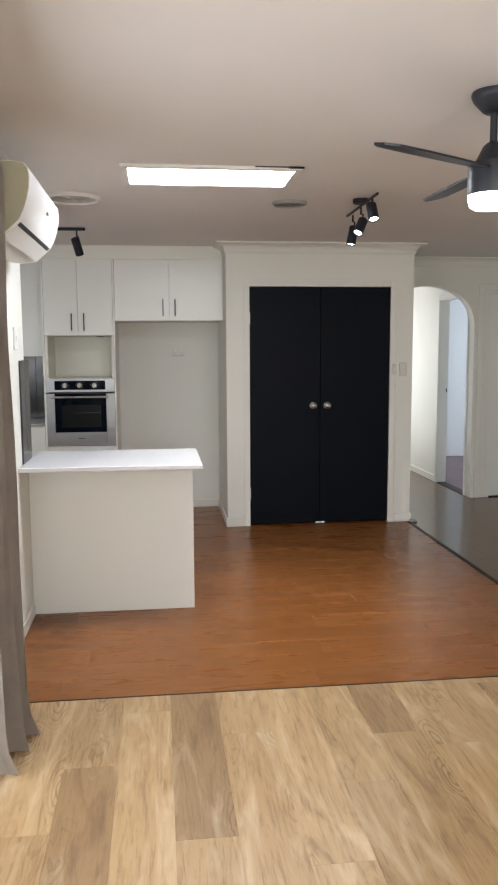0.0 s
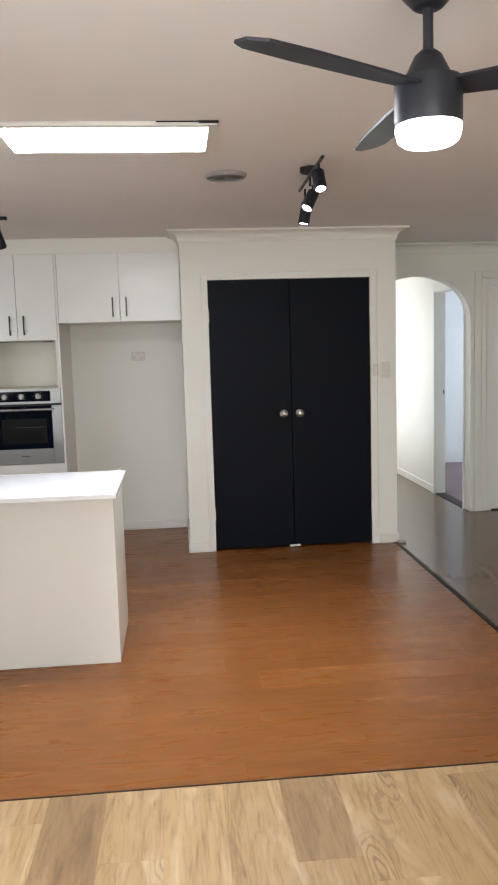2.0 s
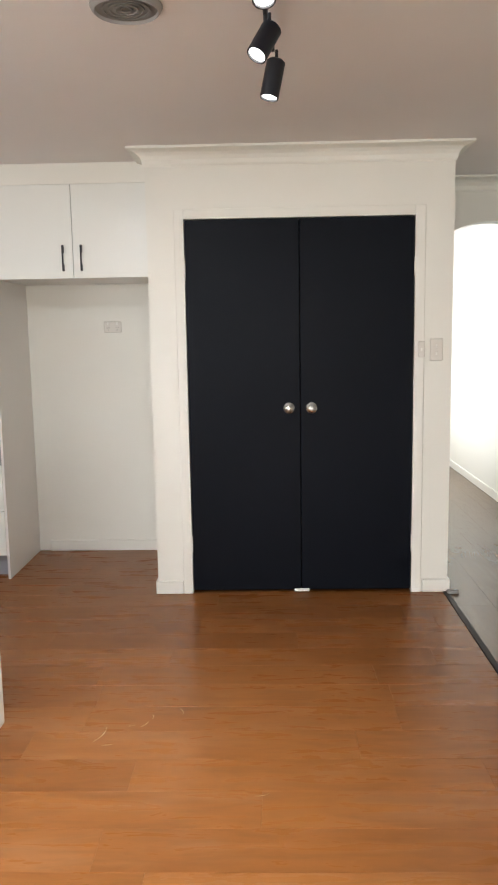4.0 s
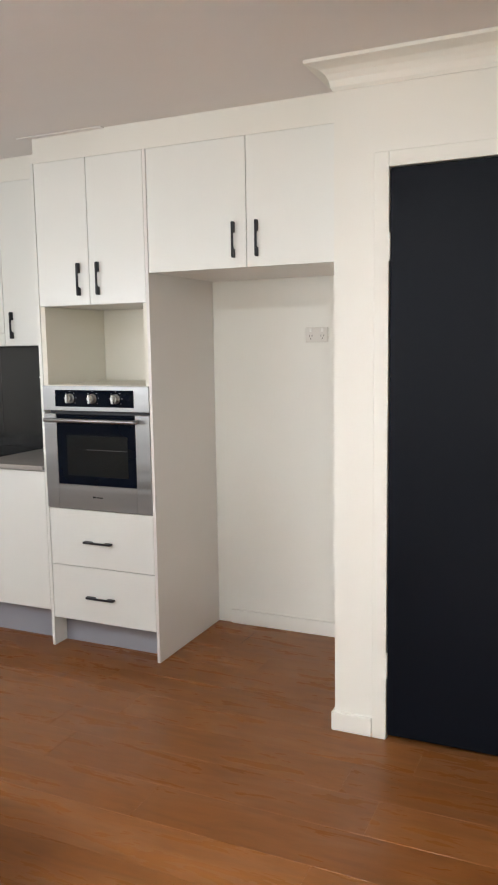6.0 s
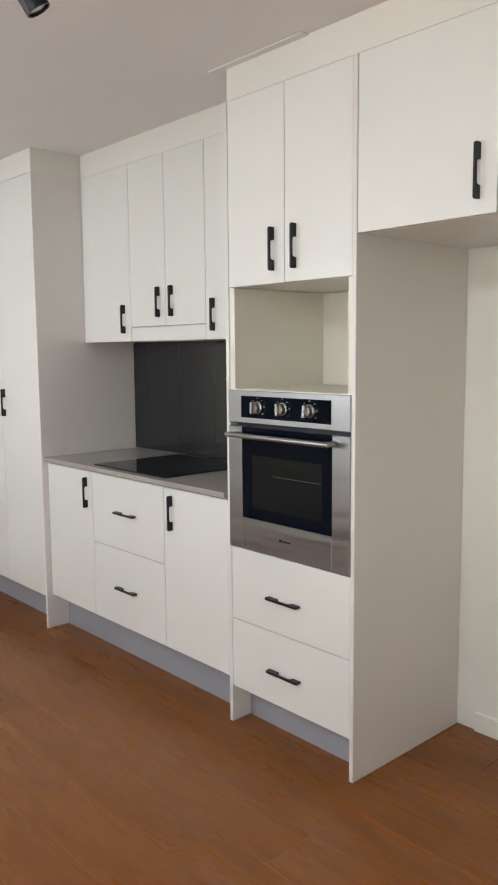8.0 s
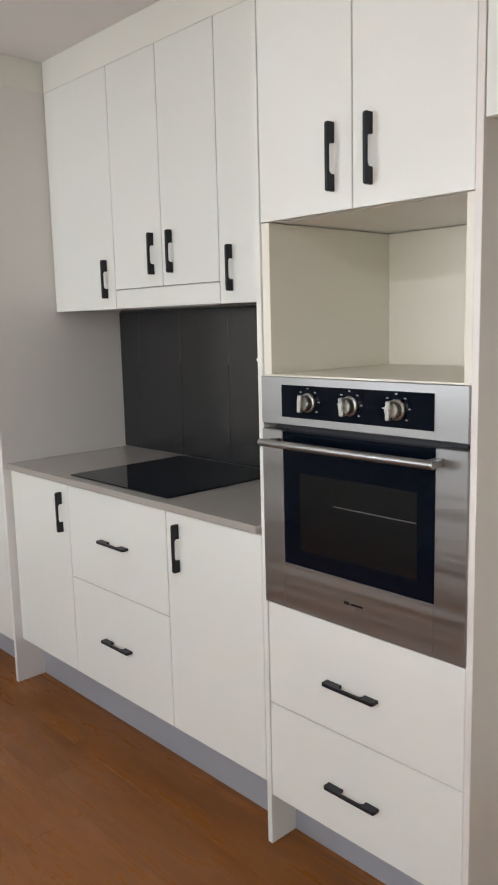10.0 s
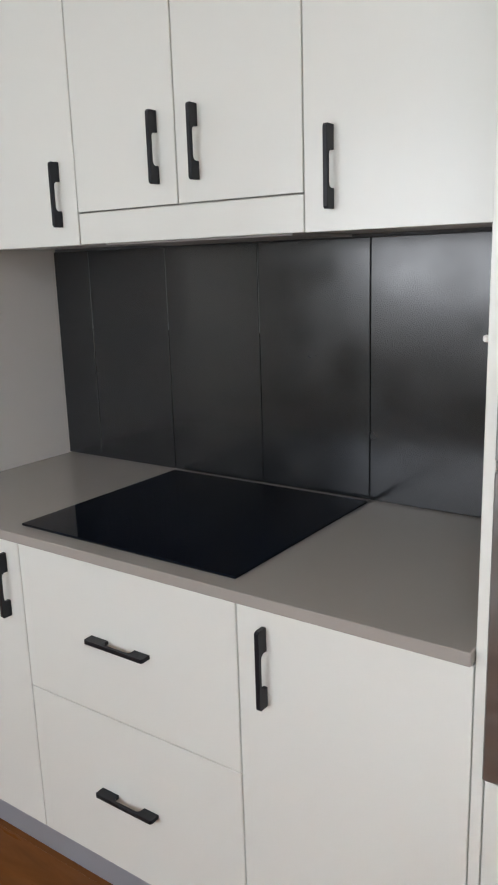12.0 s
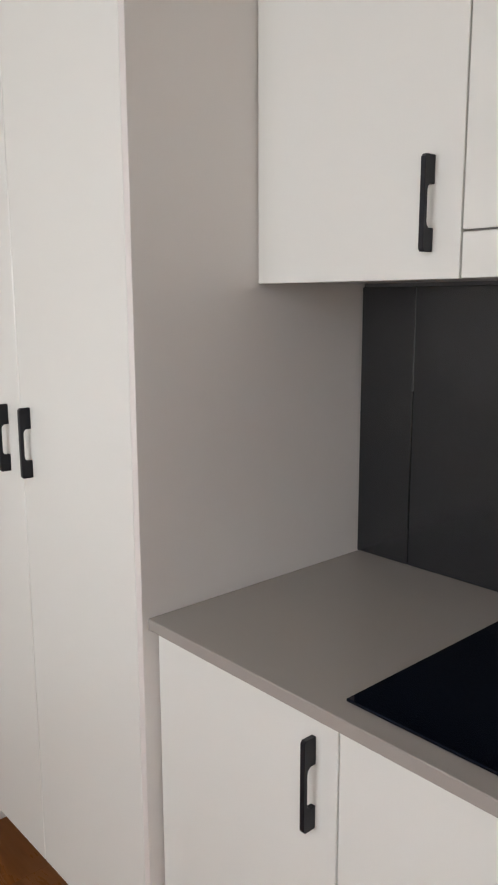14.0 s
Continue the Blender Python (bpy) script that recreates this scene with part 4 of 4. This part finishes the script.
for y in (-3.55, -2.62, -1.69):
    part("window_frame", boxed(4.32, 4.38, y, y + 0.04, 0.85, 2.10), M_TRIM, win_added)
for y0, y1 in ((-3.51, -2.62), (-2.58, -1.69)):
    g = part("pane", boxed(4.347, 4.353, y0, y1, 0.85, 2.10), M_PANE, win_added, "clear glass")
    g.visible_shadow = False

# ---- floors: boards laid one by one
floor = thing("floor", (0, 0, -0.02), "board floor, red laminate in the kitchen and pale oak boards in the dining room", "floor", kind="structure")
part("subfloor", boxed(-4.4, 5.6, -9.3, 5.1, -0.12, -0.012), M_SUB, floor)


def plank_mesh(name, length, width, material, gap=0.0001, bev=0.0005):
    bm = boxed(-length / 2 + gap, length / 2 - gap, -width / 2 + gap, width / 2 - gap, -0.010, 0.0)
    top = [e for e in bm.edges if all(v.co.z > -0.001 for v in e.verts)]
    bmesh.ops.bevel(bm, geom=top, offset=bev, segments=1, affect="EDGES")
    return mesh_of(name, bm, material)


def lay(area, length, width, material, along_y, seed, name, first=0.0, joints=()):
    """Boards row by row with broken joints; boards past the area's edges are cut short."""
    rnd = random.Random(seed)
    x0, x1, y0, y1 = area
    u0, u1, v0, v1 = (y0, y1, x0, x1) if along_y else (x0, x1, y0, y1)
    cache, row = {}, 0
    v = v0
    while v < v1 - 0.002:
        w = min(first if first and not row else width, v1 - v)
        u = u0 - rnd.uniform(0.1, 0.9) * length
        if row < len(joints):
            u = u0 - length + (joints[row] - u0) % length
        row += 1
        while u < u1:
            a, b = max(u, u0), min(u + length, u1)
            u += length
            if b - a < 0.004:
                continue
            key = (round(b - a, 3), round(w, 3))
            if key not in cache:
                cache[key] = plank_mesh(name, b - a, w, material)
            ob = new(name, cache[key])
            p, q = (a + b) / 2, v + w / 2
            ob.parent = floor
            ob.location = Vector((q, p, 0.0) if along_y else (p, q, 0.0)) - BASE[floor.name]
            ob.rotation_euler = (0, 0, radians(90) if along_y else 0)
        v += w


# the first row is cut narrow along the wall; joints give where its first rows break
lay((WEST + 0.001, 4.3, -9.2, STRIP_Y - 0.004), 1.22, 0.2033, M_OAK, True, 5, "oak_board", 0.175, (-3.69, -4.254, -3.859, -3.431, -4.338, -3.67, -4.509, -4.081, -3.74))
lay((-4.3, STRIP_X - 0.012, STRIP_Y + 0.004, 0.925), 1.20, 0.192, M_RED, False, 8, "laminate_board")
lay((STRIP_X + 0.020, 4.3, STRIP_Y + 0.004, 0.98), 1.20, 0.192, M_HALL, True, 11, "hall_board")
lay((CUP_R, HX, 0.98, 5.0), 1.20, 0.192, M_HALL, True, 12, "hall_board")
part("carpet", boxed(HX + 0.1, 5.5, ARCH_Y + 0.1, 4.0, -0.011, 0.002), M_CARPET, floor, "dark plum bedroom carpet")
solid("trim_floor_strip_long", boxed(STRIP_X - 0.011, STRIP_X + 0.019, STRIP_Y, 0.0, -0.01, 0.005, 0.003), M_STRIP, "dark rubber floor joint strip", "trim", "structure")
solid("trim_floor_strip", boxed(WEST + 0.002, 4.3, STRIP_Y - 0.003, STRIP_Y + 0.003, -0.01, 0.002), M_STRIP, "thin dark joint between the floors", "trim", "structure")

# ---- splashback tiles
splash = thing("splashback", (-2.28, TILE, 0.909), "charcoal stone-look tile splashback behind the cooktop", "splashback", kind="structure")
part("backing", boxed(PAN_X + 0.001, TOW_L - 0.001, TILE + 0.009, TILE + 0.02, 0.9095, 1.497), M_GROUT, splash, "dark grout")
edges = [PAN_X + 0.002, -2.852, -2.576, -2.291, -2.000, -1.710, TOW_L - 0.002]
for a, b in zip(edges, edges[1:]):
    part("tile", boxed(a + 0.0008, b - 0.0008, TILE, TILE + 0.0085, 0.911, 1.489, 0.0015), M_SLATE, splash)
# thin grey line over the upper part of three joints
for x in edges[1:4]:
    part("joint_line", boxed(x - 0.0007, x + 0.0007, TILE - 0.0004, TILE + 0.002, 1.28, 1.487), M_GROUT, splash, "thin grey line over the upper joint")
side_tile = thing("side_splashback", (WEST, -2.13, 0.92), "charcoal tile strip on the wall above the bench", "splashback", kind="structure")
part("tile", boxed(WEST + 0.001, WEST + 0.010, -2.272, -2.131, 0.922, 1.497, 0.0015), M_SLATE, side_tile)
part("tile", boxed(WEST + 0.001, WEST + 0.010, -2.129, -1.987, 0.922, 1.497, 0.0015), M_SLATE, side_tile)

# worn white scratches in the laminate
M_SCRATCH = painted("scratch", (0.55, 0.43, 0.30), 0.7, 0.2, 0.2, 300)


def scratch(x, y, length, angle, bend, width=0.0022, colour=None, words="pale scratch worn through the laminate"):
    """A thin curved graze lying on the boards."""
    bm = bmesh.new()
    pts = []
    for i in range(9):
        u = i / 8 - 0.5
        w = width * (1.2 - 1.6 * abs(u)) * (0.7 + 0.5 * noise.noise((x * 9 + i, y * 7, 0.5)))
        p = Matrix.Rotation(radians(angle), 3, "Z") @ Vector((u * length, bend * (u * u * 4 - 1), 0))
        pts.append((p + Vector((x, y, 0.0006)), max(w, 0.0008)))
    side = Matrix.Rotation(radians(angle + 90), 3, "Z") @ Vector((1, 0, 0))
    a = [bm.verts.new(p + side * w) for p, w in pts]
    b = [bm.verts.new(p - side * w) for p, w in pts]
    for i in range(8):
        bm.faces.new([a[i], a[i + 1], b[i + 1], b[i]])
    part("scratch", bm, colour or M_SCRATCH, floor, words)


scratch(0.012, -1.565, 0.11, 75, 0.012)
scratch(0.055, -1.640, 0.04, 10, 0.0016)
scratch(0.165, -1.490, 0.05, 60, 0.008)
scratch(0.190, -1.435, 0.035, 95, 0.004, 0.0016)
scratch(0.298, -1.392, 0.05, 110, 0.006, 0.0016)
scratch(0.120, -1.500, 0.03, 20, 0.003, 0.0016)
scratch(0.723, -0.361, 0.015, 0, 0.001, 0.0016)
scratch(0.62, -1.95, 0.05, 15, 0.004, 0.0016)
scratch(-0.688, 0.743, 0.176, 89, 0.002, 0.0022, M_STRIP, "dark open joint in the laminate")
